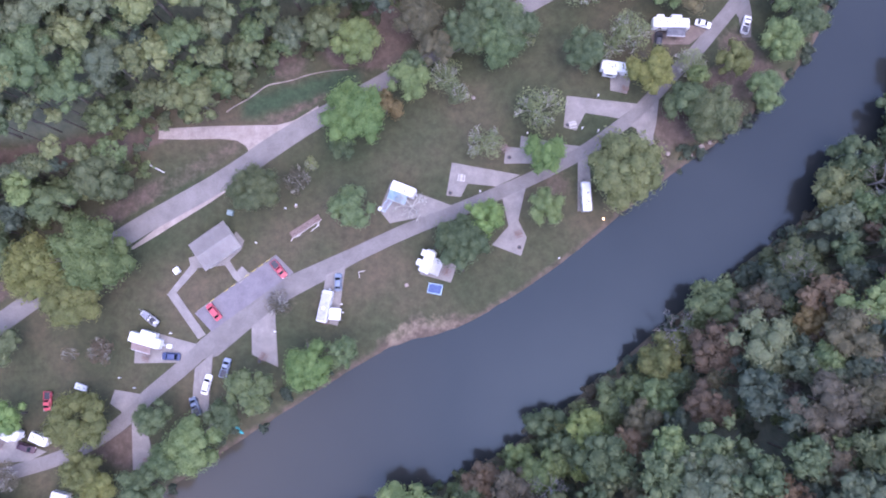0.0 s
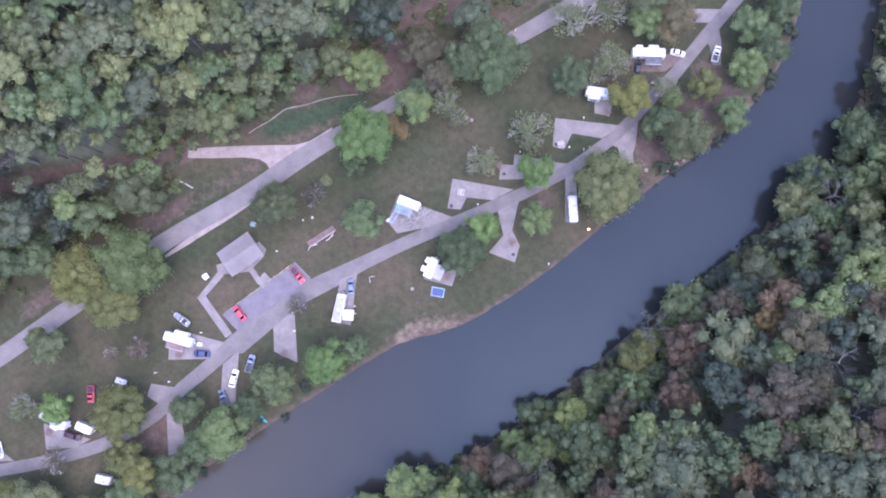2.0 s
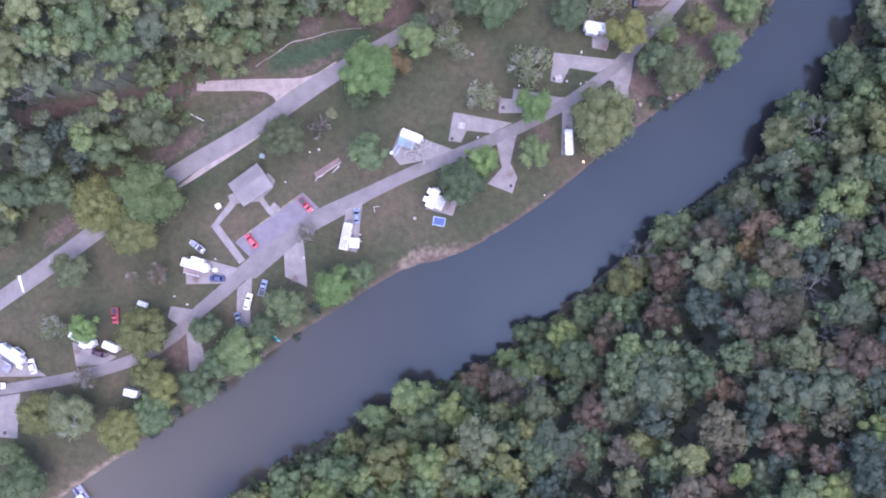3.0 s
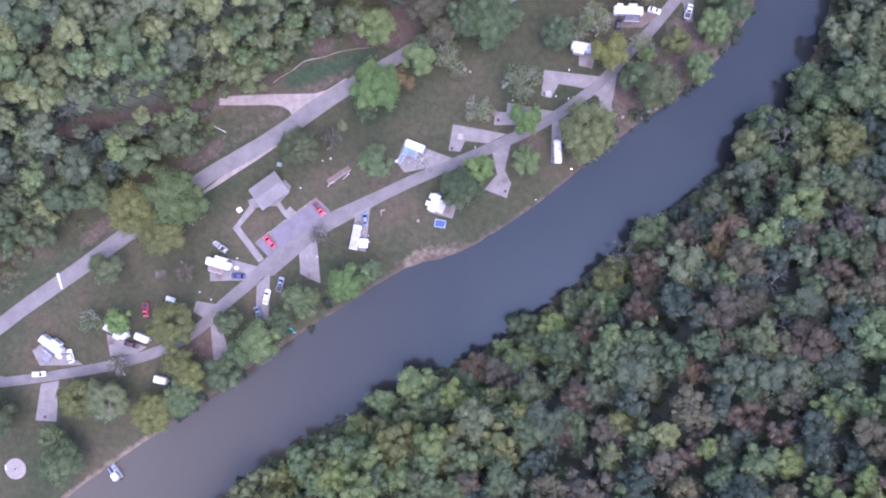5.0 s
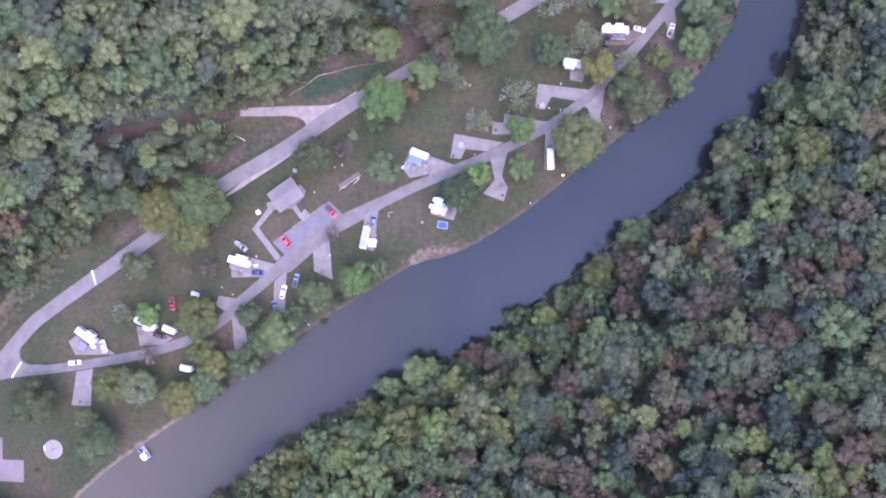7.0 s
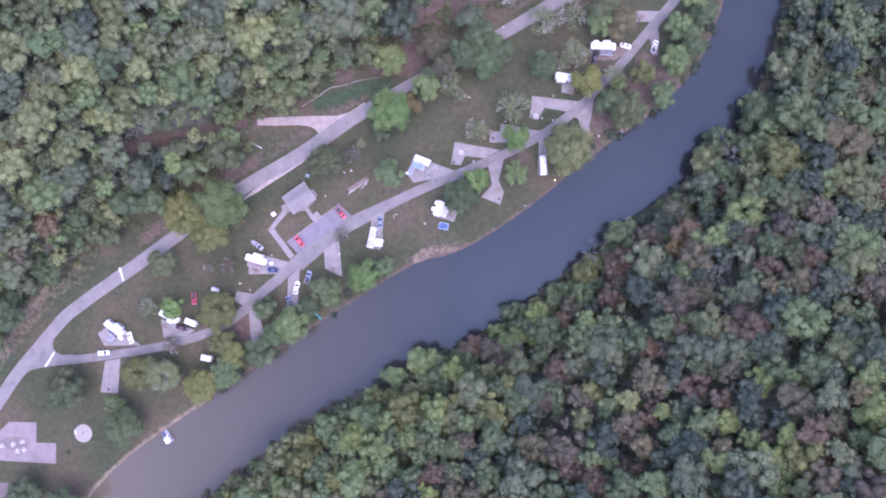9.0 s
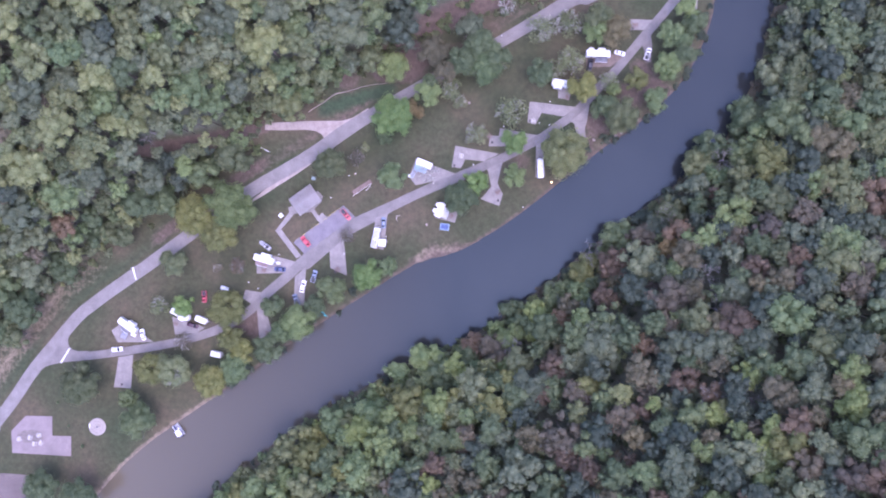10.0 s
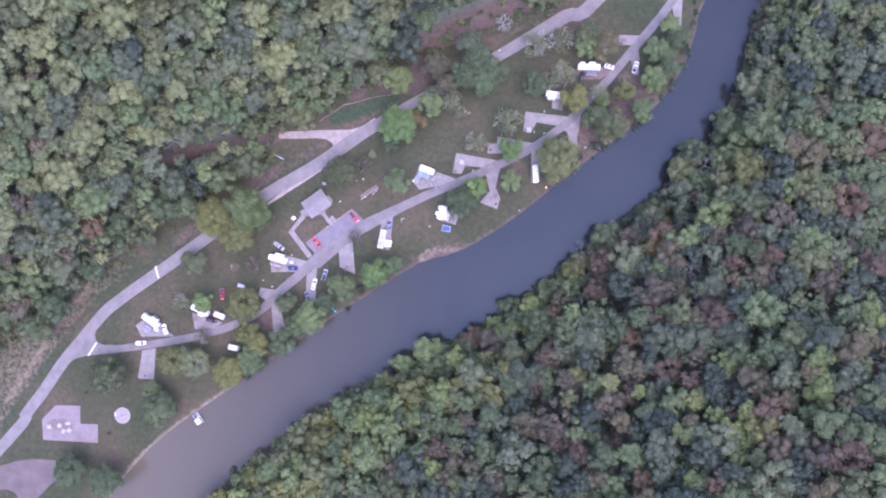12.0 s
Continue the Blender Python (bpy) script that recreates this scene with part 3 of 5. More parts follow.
SPARSE = [cloud_mesh("crown", leaf_cloud(200 + k, 16, 620, 0.066, 0.8)[0:2] + (np.zeros((0, 3), int),)) for k in range(3)]
TRUNKS = [trunk_mesh(k) for k in range(4)]
PLAIN_TRUNKS = [trunk_mesh(80 + k, depth=0) for k in range(4)]
TWIGS = [trunk_mesh(50 + k, True, stout=0.026) for k in range(4)]
THIN_TWIGS = [trunk_mesh(60 + k, True) for k in range(3)]
WORDS = {"green": "green", "deep": "dark green", "bright": "bright green", "grey": "dull grey-green", "olive": "olive green", "yellow": "yellowing green", "rust": "rusty autumn", "brown": "dull brown", "umber": "brownish olive", "shade": "dark mauve-brown", "orange": "orange autumn", "fresh": "fresh green", "gold": "golden olive", "pale": "pale grey-green"}
tree_rng = random.Random(7)


def tree(x, y, z, radius, height, colour, kind="full", where="", group=""):
    """A tree: height is from the ground to the top of the crown."""
    k = tree_rng.randrange(1000)
    sparse = kind in ("sparse", "bare")
    meshes = SPARSE if sparse else CROWNS if kind == "wood" else BIG if radius > 5.5 else LONE
    me = meshes[k % len(meshes)]
    tall = radius * tree_rng.uniform(0.85, 1.15)
    foot = height - 1.25 * tall
    m = pose(x, y, z + foot, 0, 0, tree_rng.uniform(0, 360))
    words = "half-bare tree with pale twigs" if sparse else f"{WORDS[colour]} broadleaf tree"
    root = empty_thing("tree", m, f"{words} {where}", "tree", group)
    tr = (THIN_TWIGS * 2 if kind == "bare" and "wood" in where else TWIGS if sparse else PLAIN_TRUNKS if kind == "wood" else TRUNKS)[k % 4]
    trunk = new("trunk", tr)
    trunk.parent = root
    trunk.scale = (radius, radius, max(tall, (foot + 0.4) / 2.0) if not sparse else tall)
    if kind == "bare":
        return root
    crown = new("crown", me)
    crown.parent = root
    crown.scale = (radius, radius * tree_rng.uniform(0.88, 1.1), tall)
    crown.material_slots[0].link = "OBJECT"
    crown.material_slots[0].material = LEAF[colour]
    return root


CAMP_TREES = [
    (-103, 11, 8.7, "gold"), (-89, 15, 10.6, "yellow"), (-93, 4, 7.2, "gold"), (-27, 47, 7.8, "bright"), (-20.8, 49.8, 4.3, "orange"), (-30.7, 40.4, 3.2, "deep"), (-15, 56, 5.4, "green"), (-28, 66, 5.8, "yellow"),
    (-28, 25, 5.8, "green"), (-51, 30, 6.6, "olive"), (-2, 17.2, 6.4, "deep"), (2.7, 22.7, 5.2, "bright"), (17, 25, 4.7, "green"), (35.3, 33.2, 9.0, "olive"), (17, 37.4, 5.2, "bright"), (42, 57, 5.9, "gold"),
    (56, 47, 7.2, "olive"), (50, 50, 5.2, "deep"), (53, 56, 3.1, "yellow"), (68, 52, 4.9, "green"), (61, 60, 4.6, "gold"), (72, 65, 5.4, "green"), (78, 69, 5.1, "deep"), (27, 63, 5.1, "deep"),
    (6, 65, 6.4, "green"), (-13, 71, 6.2, "umber"), (53.6, 77.2, 5.8, "umber"), (46.6, 77.6, 4.8, "green"),
]
CAMP_TREES += [
    (-37, -11, 6.5, "bright"), (-30, -8, 3.9, "green"), (-51, -16.5, 6.0, "deep"), (-63, -29, 7.0, "green"), (-70, -33, 4.6, "green"), (-73.5, -23, 4.4, "deep"), (-91, -24, 7.6, "gold"), (-89, -35, 5.6, "gold"),
    (-75, -39, 5.8, "deep"), (-107.5, -23, 4.8, "bright"), (-111, -7, 5.8, "grey"), (-57.5, -22.5, 4.4, "deep"), (-147, -52.5, 8.4, "olive"), (-121, -47, 6.5, "gold"), (-97, -51, 6.5, "gold"), (-112, -47, 6.6, "grey"),
    (-85, -40, 5.2, "gold"), (-125.5, -67, 7.6, "deep"), (-130, -58.5, 4.2, "deep"), (-148, -96, 7.5, "deep"), (-164, -93, 6.5, "deep"), (73, 76, 4.9, "green"), (79, 85, 4.5, "green"), (82, 80, 4.9, "deep"),
    (77, 74, 4.4, "green"), (47, 82, 5.6, "olive"), (-88, -47, 6.2, "green"), (9, 70, 5.2, "deep"),
]
LAWN = {"green": "fresh", "deep": "green", "grey": "pale"}
for x, y, r, colour in CAMP_TREES:
    colour = LAWN.get(colour, colour)
    tree(x, y, 0, r * 0.9, r * 1.15 + 4.0, colour, "lone", "on the grass by the river road")
for x, y, r, colour in ((3, 41, 4.2, "grey"), (16, 49, 5.6, "grey"), (33, 65, 3.8, "grey"), (38, 67, 4.9, "grey"), (-6, 57.5, 4.2, "grey"), (51.5, 59.1, 4.0, "grey"), (-42.2, 32.4, 3.4, "brown"), (-38.7, 36.4, 1.7, "grey"), (-3, 53, 2.8, "grey"), (13, 67, 2.8, "grey"),
                        (-87.8, -8.2, 3.2, "rust"), (-95.4, -8.9, 1.9, "brown"), (-45.7, 3.3, 3.0, "brown"), (27, 79, 5.2, "grey"), (38, 81, 5.0, "grey"), (-118, -23, 4.0, "grey"), (-109, -37, 3.6, "brown")):
    tree(x, y, 0, r, r * 1.1 + 3.0, "pale" if colour == "grey" else colour, "sparse", "on the grass")

for x, y, r, h in ((-14.5, 26.2, 4.2, 7), (-111.4, -49.6, 4.0, 11.5), (31, 79, 5.0, 9), (14, 88, 4.5, 9), (-45.9, 3.0, 2.4, 5)):
    tree(x, y, 0, r, h, "grey", "bare", "on the grass")
for x, y, r, h in ((45, -3, 5, 14), (77, -47, 6, 19), (91, 30, 5, 16), (85, -46, 4.5, 18), (-112, 40, 5, 19), (-78, 70, 4.5, 20), (16, -36, 4.5, 19), (81, -21, 5, 19), (70, 11, 4.5, 17), (80, -10, 4.5, 19)):
    tree(x, y, float(land([x], [y])[0][0]), r, h, "grey", "bare", "among the leafy wood")
for x, y, r, colour in ((-8.5, 63, 4.2, "umber"), (-2, 67.5, 4.8, "green"), (-14, 59.6, 3.2, "green"), (4, 73, 5.2, "green"), (1, 79, 5.0, "grey"), (10, 68, 4.6, "green")):
    tree(x, y, 0, r, r + 6.5, colour, "lone", "overhanging the highway")

# shrubs along the edge of the wood and the river
SHRUBS = [cloud_mesh("shrub_leaves", leaf_cloud(400 + k, 8, 150, 0.16, 0.6)) for k in range(4)]
shrub_rng = random.Random(21)


def shrub(x, y, z, r, colour, where="at the wood's edge"):
    ob = new("shrub", SHRUBS[shrub_rng.randrange(4)])
    ob.matrix_basis = pose(x, y, z - 0.25 * r, 0, 0, shrub_rng.uniform(0, 360)) @ Matrix.Diagonal((r, r, r * 0.9, 1))
    ob.material_slots[0].link = "OBJECT"
    ob.material_slots[0].material = LEAF[colour]
    return tagged(ob, f"low {WORDS[colour]} shrub {where}" if colour != "deep" else "low dark shrub on the river bank", "shrub", "shrubs")


def shrub_row(line, offset, gap, span, colours, x0, x1):
    """Shrubs about every gap metres beside a line."""
    run = np.r_[0, np.cumsum(np.linalg.norm(np.diff(line, axis=0), axis=1))]
    at = np.arange(0, run[-1], gap)
    px_, py_ = np.interp(at, run, line[:, 0]), np.interp(at, run, line[:, 1])
    tx, ty = np.gradient(px_), np.gradient(py_)
    n = np.hypot(tx, ty)
    for x, y, ux, uy in zip(px_, py_, tx / n, ty / n):
        if x0 < x < x1 and -112 < y < 108:
            o = offset + shrub_rng.uniform(-span, span)
            yield x - uy * o + shrub_rng.uniform(-1.5, 1.5), y + ux * o + shrub_rng.uniform(-1.5, 1.5), shrub_rng.choice(colours)


beds = [*shrub_row(WOOD_EDGE, -1.0, 2.8, 2.2, ["green", "olive", "pale", "grey", "olive"], -200, 60), *shrub_row(WOOD_EDGE, 2.5, 3.2, 2.0, ["green", "olive", "pale"], -200, 60),
        *shrub_row(FAR_BANK, -1.6, 3.4, 1.0, ["deep", "green", "olive", "deep", "brown"], -115, 135), *shrub_row(NEAR_BANK, 2.2, 5, 1.0, ["deep"], -95, -30), *shrub_row(NEAR_BANK, 2.2, 4, 1.2, ["deep"], 45, 96)]
for (x, y, colour), z in zip(beds, land([b[0] for b in beds], [b[1] for b in beds])[0]):
    shrub(x, y, float(z), shrub_rng.uniform(1.0, 2.4), colour)

for x, y, r in ((-151.8, -79.2, 0.9), (-161.4, -62.0, 0.7), (-157.3, -71.2, 0.6)):
    shrub(x, y, 0.0, r, "green", "on the open lawn")

# the two woods: the trees that stand out, then the rest at random, no nearer to each other than their crowns allow
SOUTH_WOOD = [
    (-79, -90, 5.3, "fresh"), (-64, -84, 4.3, "yellow"), (-58, -79, 6.1, "gold"), (-57, -71, 3.8, "gold"), (-51, -91, 5.1, "olive"), (-50, -66, 5.2, "fresh"), (-45, -82, 3.9, "gold"), (-39, -67, 5.0, "yellow"),
    (-34, -61, 6.1, "fresh"), (-27, -90, 4.6, "olive"), (-26, -49, 4.9, "fresh"), (-22, -57, 6.4, "gold"), (-19, -66, 4.8, "yellow"), (-15, -42, 5.6, "fresh"), (-13, -82, 3.7, "yellow"), (-11, -74, 3.7, "rust"),
    (-11, -61, 3.5, "fresh"), (-4, -45, 4.4, "yellow"), (-3, -86, 3.2, "yellow"), (0, -64, 3.5, "brown"), (2, -37, 4.9, "rust"), (3, -50, 6.2, "grey"), (7, -74, 5.3, "green"), (8, -62, 4.7, "green"),
    (10, -39, 5.8, "brown"), (11, -84, 4.8, "brown"), (15, -60, 2.0, "yellow"), (16, -25, 5.2, "green"), (16, -34, 5.5, "yellow"), (17, -52, 5.4, "green"),
]
SOUTH_WOOD += [
    (21, -47, 5.4, "deep"), (26, -80, 5.0, "green"), (26, -51, 3.6, "rust"), (28, -30, 5.6, "green"), (29, -21, 4.8, "green"), (30, -42, 4.3, "rust"), (32, -68, 3.9, "rust"), (33, -26, 3.0, "rust"),
    (36, -40, 4.7, "grey"), (38, -71, 4.7, "rust"), (39, -26, 3.9, "fresh"), (40, -47, 4.6, "gold"), (40, -18, 4.4, "fresh"), (43, -65, 2.9, "fresh"), (43, -9, 5.9, "gold"), (44, -78, 4.2, "umber"),
    (47, -33, 6.9, "grey"), (48, -18, 4.1, "rust"), (49, -80, 4.7, "fresh"), (50, -49, 3.6, "pale"), (52, -7, 5.9, "rust"), (54, 2, 6.2, "green"), (55, -70, 4.7, "fresh"), (56, -52, 3.5, "rust"),
    (57, -33, 3.4, "rust"), (58, -77, 3.7, "rust"), (58, -46, 3.2, "brown"), (59, -50, 2.3, "yellow"), (60, -6, 6.2, "grey"), (62, 2, 4.8, "brown"),
]
SOUTH_WOOD += [
    (64, -50, 3.2, "grey"), (66, -26, 4.0, "brown"), (67, -16, 6.0, "brown"), (68, -33, 5.1, "grey"), (69, -43, 4.4, "rust"), (70, -1, 3.3, "orange"), (70, -8, 3.5, "fresh"), (71, -61, 3.6, "yellow"),
    (72, 11, 5.8, "olive"), (74, -75, 4.4, "yellow"), (74, -24, 6.0, "olive"), (75, -4, 5.4, "umber"), (75, -16, 4.6, "umber"), (76, -52, 3.6, "yellow"), (76, -45, 3.4, "rust"), (79, -32, 5.3, "grey"),
    (80, 2, 5.5, "fresh"), (81, -55, 3.0, "yellow"), (83, 25, 3.1, "gold"), (85, -58, 3.3, "yellow"), (85, 29, 5.6, "olive"), (86, -24, 5.6, "rust"), (86, -67, 3.6, "yellow"), (86, -40, 3.9, "yellow"),
    (88, 36, 4.9, "green"), (88, -16, 5.1, "grey"), (89, -62, 3.3, "yellow"), (90, -53, 3.5, "yellow"), (90, 10, 5.5, "yellow"), (91, 2, 4.4, "brown"),
]
SOUTH_WOOD += [
    (91, -30, 5.7, "deep"), (93, -44, 4.9, "umber"), (94, -57, 5.5, "gold"), (94, 16, 4.9, "pale"), (94, -8, 4.6, "rust"), (94, -38, 2.8, "fresh"), (94, -72, 6.7, "grey"), (97, -63, 4.6, "brown"),
    (98, 32, 5.5, "green"), (100, -22, 6.4, "fresh"), (101, 46, 6.3, "green"), (101, -11, 4.8, "umber"), (102, -4, 4.0, "olive"), (102, 1, 3.7, "olive"), (104, 28, 7.6, "gold"), (105, 13, 6.1, "olive"),
    (107, -63, 4.9, "shade"), (107, -4, 4.0, "rust"), (108, -31, 6.0, "olive"), (109, 62, 5.2, "grey"), (112, -36, 4.8, "yellow"), (112, 43, 7.4, "green"), (112, -45, 4.7, "yellow"), (113, -55, 6.7, "green"),
    (114, 53, 4.4, "olive"), (115, -62, 5.9, "rust"), (115, -70, 4.8, "olive"), (117, 21, 5.1, "fresh"), (117, -8, 6.9, "olive"), (121, -57, 5.9, "green"),
]
SOUTH_WOOD += [
    (122, -33, 6.7, "umber"), (123, 0, 5.8, "fresh"), (124, 34, 6.5, "umber"), (125, 23, 5.6, "olive"), (132, -7, 4.1, "yellow"), (132, 41, 6.5, "fresh"), (133, -25, 5.4, "yellow"), (138, 15, 8.1, "rust"),
    (141, -9, 6.1, "rust"), (147, 21, 7.3, "green"), (147, 38, 7.3, "rust"),
]
NORTH_WOOD = [
    (-180, -33, 5.6, "green"), (-174, -35, 4.7, "olive"), (-173, -14, 5.9, "green"), (-169, -24, 6.4, "green"), (-167, 3, 4.6, "grey"), (-162, 11, 5.0, "olive"), (-162, -7, 6.9, "grey"), (-161, 2, 5.1, "grey"),
    (-159, 31, 5.4, "fresh"), (-158, 23, 4.0, "olive"), (-156, 18, 3.6, "deep"), (-155, 12, 6.3, "grey"), (-154, 3, 5.0, "grey"), (-153, 45, 6.4, "olive"), (-153, -8, 6.4, "green"), (-152, 52, 5.9, "pale"),
    (-147, 27, 6.6, "pale"), (-146, 8, 4.4, "rust"), (-144, 77, 5.0, "olive"), (-142, 45, 4.2, "grey"), (-141, 3, 4.3, "green"), (-141, 18, 6.2, "fresh"), (-140, 52, 5.7, "grey"), (-139, 68, 5.5, "pale"),
    (-138, 11, 4.2, "green"), (-136, 40, 7.1, "pale"), (-135, 59, 5.7, "pale"), (-134, 77, 4.3, "pale"), (-132, 30, 5.1, "pale"), (-132, 5, 5.4, "olive"),
]
NORTH_WOOD += [
    (-131, 64, 3.8, "green"), (-130, 25, 4.5, "grey"), (-129, 54, 5.2, "grey"), (-127, 70, 3.5, "olive"), (-124, 27, 3.5, "olive"), (-124, 76, 3.1, "olive"), (-122, 15, 6.0, "green"), (-122, 49, 4.8, "fresh"),
    (-120, 42, 4.5, "pale"), (-119, 63, 6.9, "grey"), (-119, 56, 6.6, "pale"), (-118, 77, 6.0, "pale"), (-118, 72, 3.0, "grey"), (-115, 25, 5.3, "grey"), (-114, 16, 5.1, "green"), (-113, 41, 4.1, "pale"),
    (-112, 57, 4.7, "green"), (-110, 79, 3.8, "olive"), (-110, 65, 5.1, "pale"), (-109, 73, 4.8, "olive"), (-109, 48, 4.5, "olive"), (-106, 42, 4.1, "grey"), (-104, 30, 4.3, "fresh"), (-104, 57, 4.4, "pale"),
    (-103, 70, 3.1, "fresh"), (-101, 64, 5.0, "pale"), (-99, 27, 6.0, "green"), (-96, 55, 6.6, "fresh"), (-96, 81, 6.0, "olive"), (-92, 65, 4.5, "grey"),
]
NORTH_WOOD += [
    (-90, 50, 5.2, "fresh"), (-87, 32, 6.4, "olive"), (-85, 67, 4.5, "grey"), (-81, 76, 6.0, "grey"), (-81, 57, 5.5, "grey"), (-79, 49, 1.9, "fresh"), (-76, 71, 4.9, "olive"), (-74, 83, 4.9, "pale"),
    (-71, 79, 3.4, "fresh"), (-68, 68, 6.6, "pale"), (-65, 62, 4.6, "fresh"), (-65, 51, 5.1, "olive"), (-64, 79, 5.1, "grey"), (-61, 56, 3.4, "fresh"), (-59, 76, 4.6, "green"), (-58, 67, 3.8, "grey"),
    (-51, 85, 4.1, "olive"), (-51, 67, 3.2, "fresh"), (-45, 86, 4.1, "pale"), (-43, 81, 6.2, "grey"), (-42, 75, 6.3, "grey"), (-36, 68, 4.3, "olive"), (-30, 86, 4.6, "olive"), (-24, 79, 7.3, "deep"),
    (-16, 86, 4.0, "fresh"),
]
HOLLOWS = [(53, -21), (57, -25), (82, -21), (22, -43), (116, 12), (61, 4), (47, -62), (95, 14), (94, -30), (82, -10), (50, -42)]
wood_rng = np.random.default_rng(11)
spots, cells, tint = [], {}, {}
for south, trees in ((True, SOUTH_WOOD), (False, NORTH_WOOD)):
    for x, y, r, colour in trees:
        cells.setdefault((int(x // 12), int(y // 12)), []).append((x, y, r))
        tint[len(spots)] = colour
        spots.append((x, y, r, south))


def crowd(x, y, r, tight):
    """Whether a crown would stand too near to those already there, or in a hollow of the wood."""
    i, j = int(x // 12), int(y // 12)
    near = [q for a in (-1, 0, 1) for b in (-1, 0, 1) for q in cells.get((i + a, j + b), ())]
    return any((x - a) ** 2 + (y - b) ** 2 < (tight * (r + q)) ** 2 for a, b, q in near) or any((x - a) ** 2 + (y - b) ** 2 < 20 for a, b in HOLLOWS)


for count, sizes, tight, edge in ((24000, (3.0, 3.5, 4.1, 4.7, 5.4, 6.1), 0.57, 1.2), (20000, (2.0, 2.3, 2.7), 0.50, 1.0)):
    tries = np.c_[wood_rng.uniform(-204, 166, count), wood_rng.uniform(-112, 110, count)]
    t_far, t_wood = -side_distance(tries[:, 0], tries[:, 1], FAR_BANK), side_distance(tries[:, 0], tries[:, 1], WOOD_EDGE)
    ok = (t_far > edge) | ((t_wood > -0.5) & (np.abs(side_distance(tries[:, 0], tries[:, 1], CLEARING)) > 5.5))
    ok &= np.abs(side_distance(tries[:, 0], tries[:, 1], TRAIL)) > (3.2 if sizes[0] > 2.5 else 2.6)
    for (x, y), good, df in zip(tries, ok, t_far):
        r = wood_rng.choice(sizes) * wood_rng.uniform(0.92, 1.08)
        if good and (df < 0 or df > 0.75 * r) and not crowd(x, y, r, tight):
            cells.setdefault((int(x // 12), int(y // 12)), []).append((x, y, r))
            spots.append((x, y, r, df > 0))
heights = land([q[0] for q in spots], [q[1] for q in spots])[0]
spot_x, spot_y = np.array([q[0] for q in spots]), np.array([q[1] for q in spots])
bank_off, edge_off = -side_distance(spot_x, spot_y, FAR_BANK), side_distance(spot_x, spot_y, WOOD_EDGE)
# inner_mix leans on deep: the south hill's dimness and haze put in by colour
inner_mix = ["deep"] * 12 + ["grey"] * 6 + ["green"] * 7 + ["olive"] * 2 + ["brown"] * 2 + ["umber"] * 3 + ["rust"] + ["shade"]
bank_mix = ["fresh"] * 5 + ["green"] * 4 + ["olive"] * 4 + ["yellow"] * 2 + ["gold"] * 2 + ["pale"]
east_mix = ["green"] * 6 + ["deep"] * 3 + ["olive"] * 4 + ["grey"] * 4 + ["fresh"] * 2 + ["umber"]
left_mix = ["grey"] * 5 + ["green"] * 6 + ["fresh"] * 5 + ["olive"] * 5 + ["pale"] * 6 + ["deep"] * 2
seen = [abs(x + 18) < 188 - 0.62 * h and abs(y) < 112 - 0.36 * h for (x, y, _, _), h in zip(spots, heights)]
order = [i for i in np.argsort([-1e6 if i in tint else abs(x + 10) + abs(y - 10) for i, (x, y, _, _) in enumerate(spots)]) if seen[i] or i in tint]
rest = {}
for n, i in enumerate(order):
    x, y, r, right = spots[i]
    bank = right and x < 30 and bank_off[i] < 26 - 0.25 * max(x, -20)
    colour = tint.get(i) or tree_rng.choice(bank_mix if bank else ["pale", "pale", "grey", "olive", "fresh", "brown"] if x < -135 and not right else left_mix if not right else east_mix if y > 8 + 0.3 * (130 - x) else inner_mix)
    high = tree_rng.uniform(11.5, 15) + r if i in tint else tree_rng.uniform(12, 16) + r if r > 2.9 else tree_rng.uniform(11, 15.5)
    edge = edge_off[i]
    if right:
        high -= 8.0 * float(1 - smooth(2, 16, bank_off[i]))
    else:
        high += 4 * float(smooth(6, 14, edge)) - 6.5 * float(1 - smooth(0, 9, edge))
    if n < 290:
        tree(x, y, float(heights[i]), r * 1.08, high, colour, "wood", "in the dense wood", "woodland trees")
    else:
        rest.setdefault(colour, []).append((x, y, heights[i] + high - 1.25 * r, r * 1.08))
vs, fs, mats, tones, at = [], [], [], [], 0
for slot, (colour, items) in enumerate(sorted(rest.items())):
    for x, y, z, r in items:
        v, f, cf = FINE[tree_rng.randrange(6)] if r > 3.0 and z > 42 else CLOUDS[tree_rng.randrange(12)] if r > 3.0 else FINE_SMALL[tree_rng.randrange(3)] if z > 48 else SMALL[tree_rng.randrange(5)]
        a = tree_rng.uniform(0, 6.28)
        c, s = math.cos(a), math.sin(a)
        w = v @ np.array([[c, s, 0], [-s, c, 0], [0, 0, 1]]) * r + (x, y, z)
        k = np.arange(6) * math.pi / 3
        stem = np.concatenate([np.c_[0.22 * np.cos(k) + x, 0.22 * np.sin(k) + y, np.full(6, z - 15.0)], np.c_[0.14 * np.cos(k) + x, 0.14 * np.sin(k) + y, np.full(6, z + 0.6 * r)]])
        n = len(v)
        w = np.concatenate([w, stem])
        vs.append(w)
        fs += [(at + n + a, at + n + (a + 1) % 6, at + n + 6 + (a + 1) % 6, at + n + 6 + a) for a in range(6)]
        mats += [len(rest)] * 6
        fs += (f + at).tolist() + (cf + at).tolist()
        mats += [slot] * (len(f) + len(cf))
        tones.append((tree_rng.uniform(0.03, 1.0), len(w)))
        at += len(w)
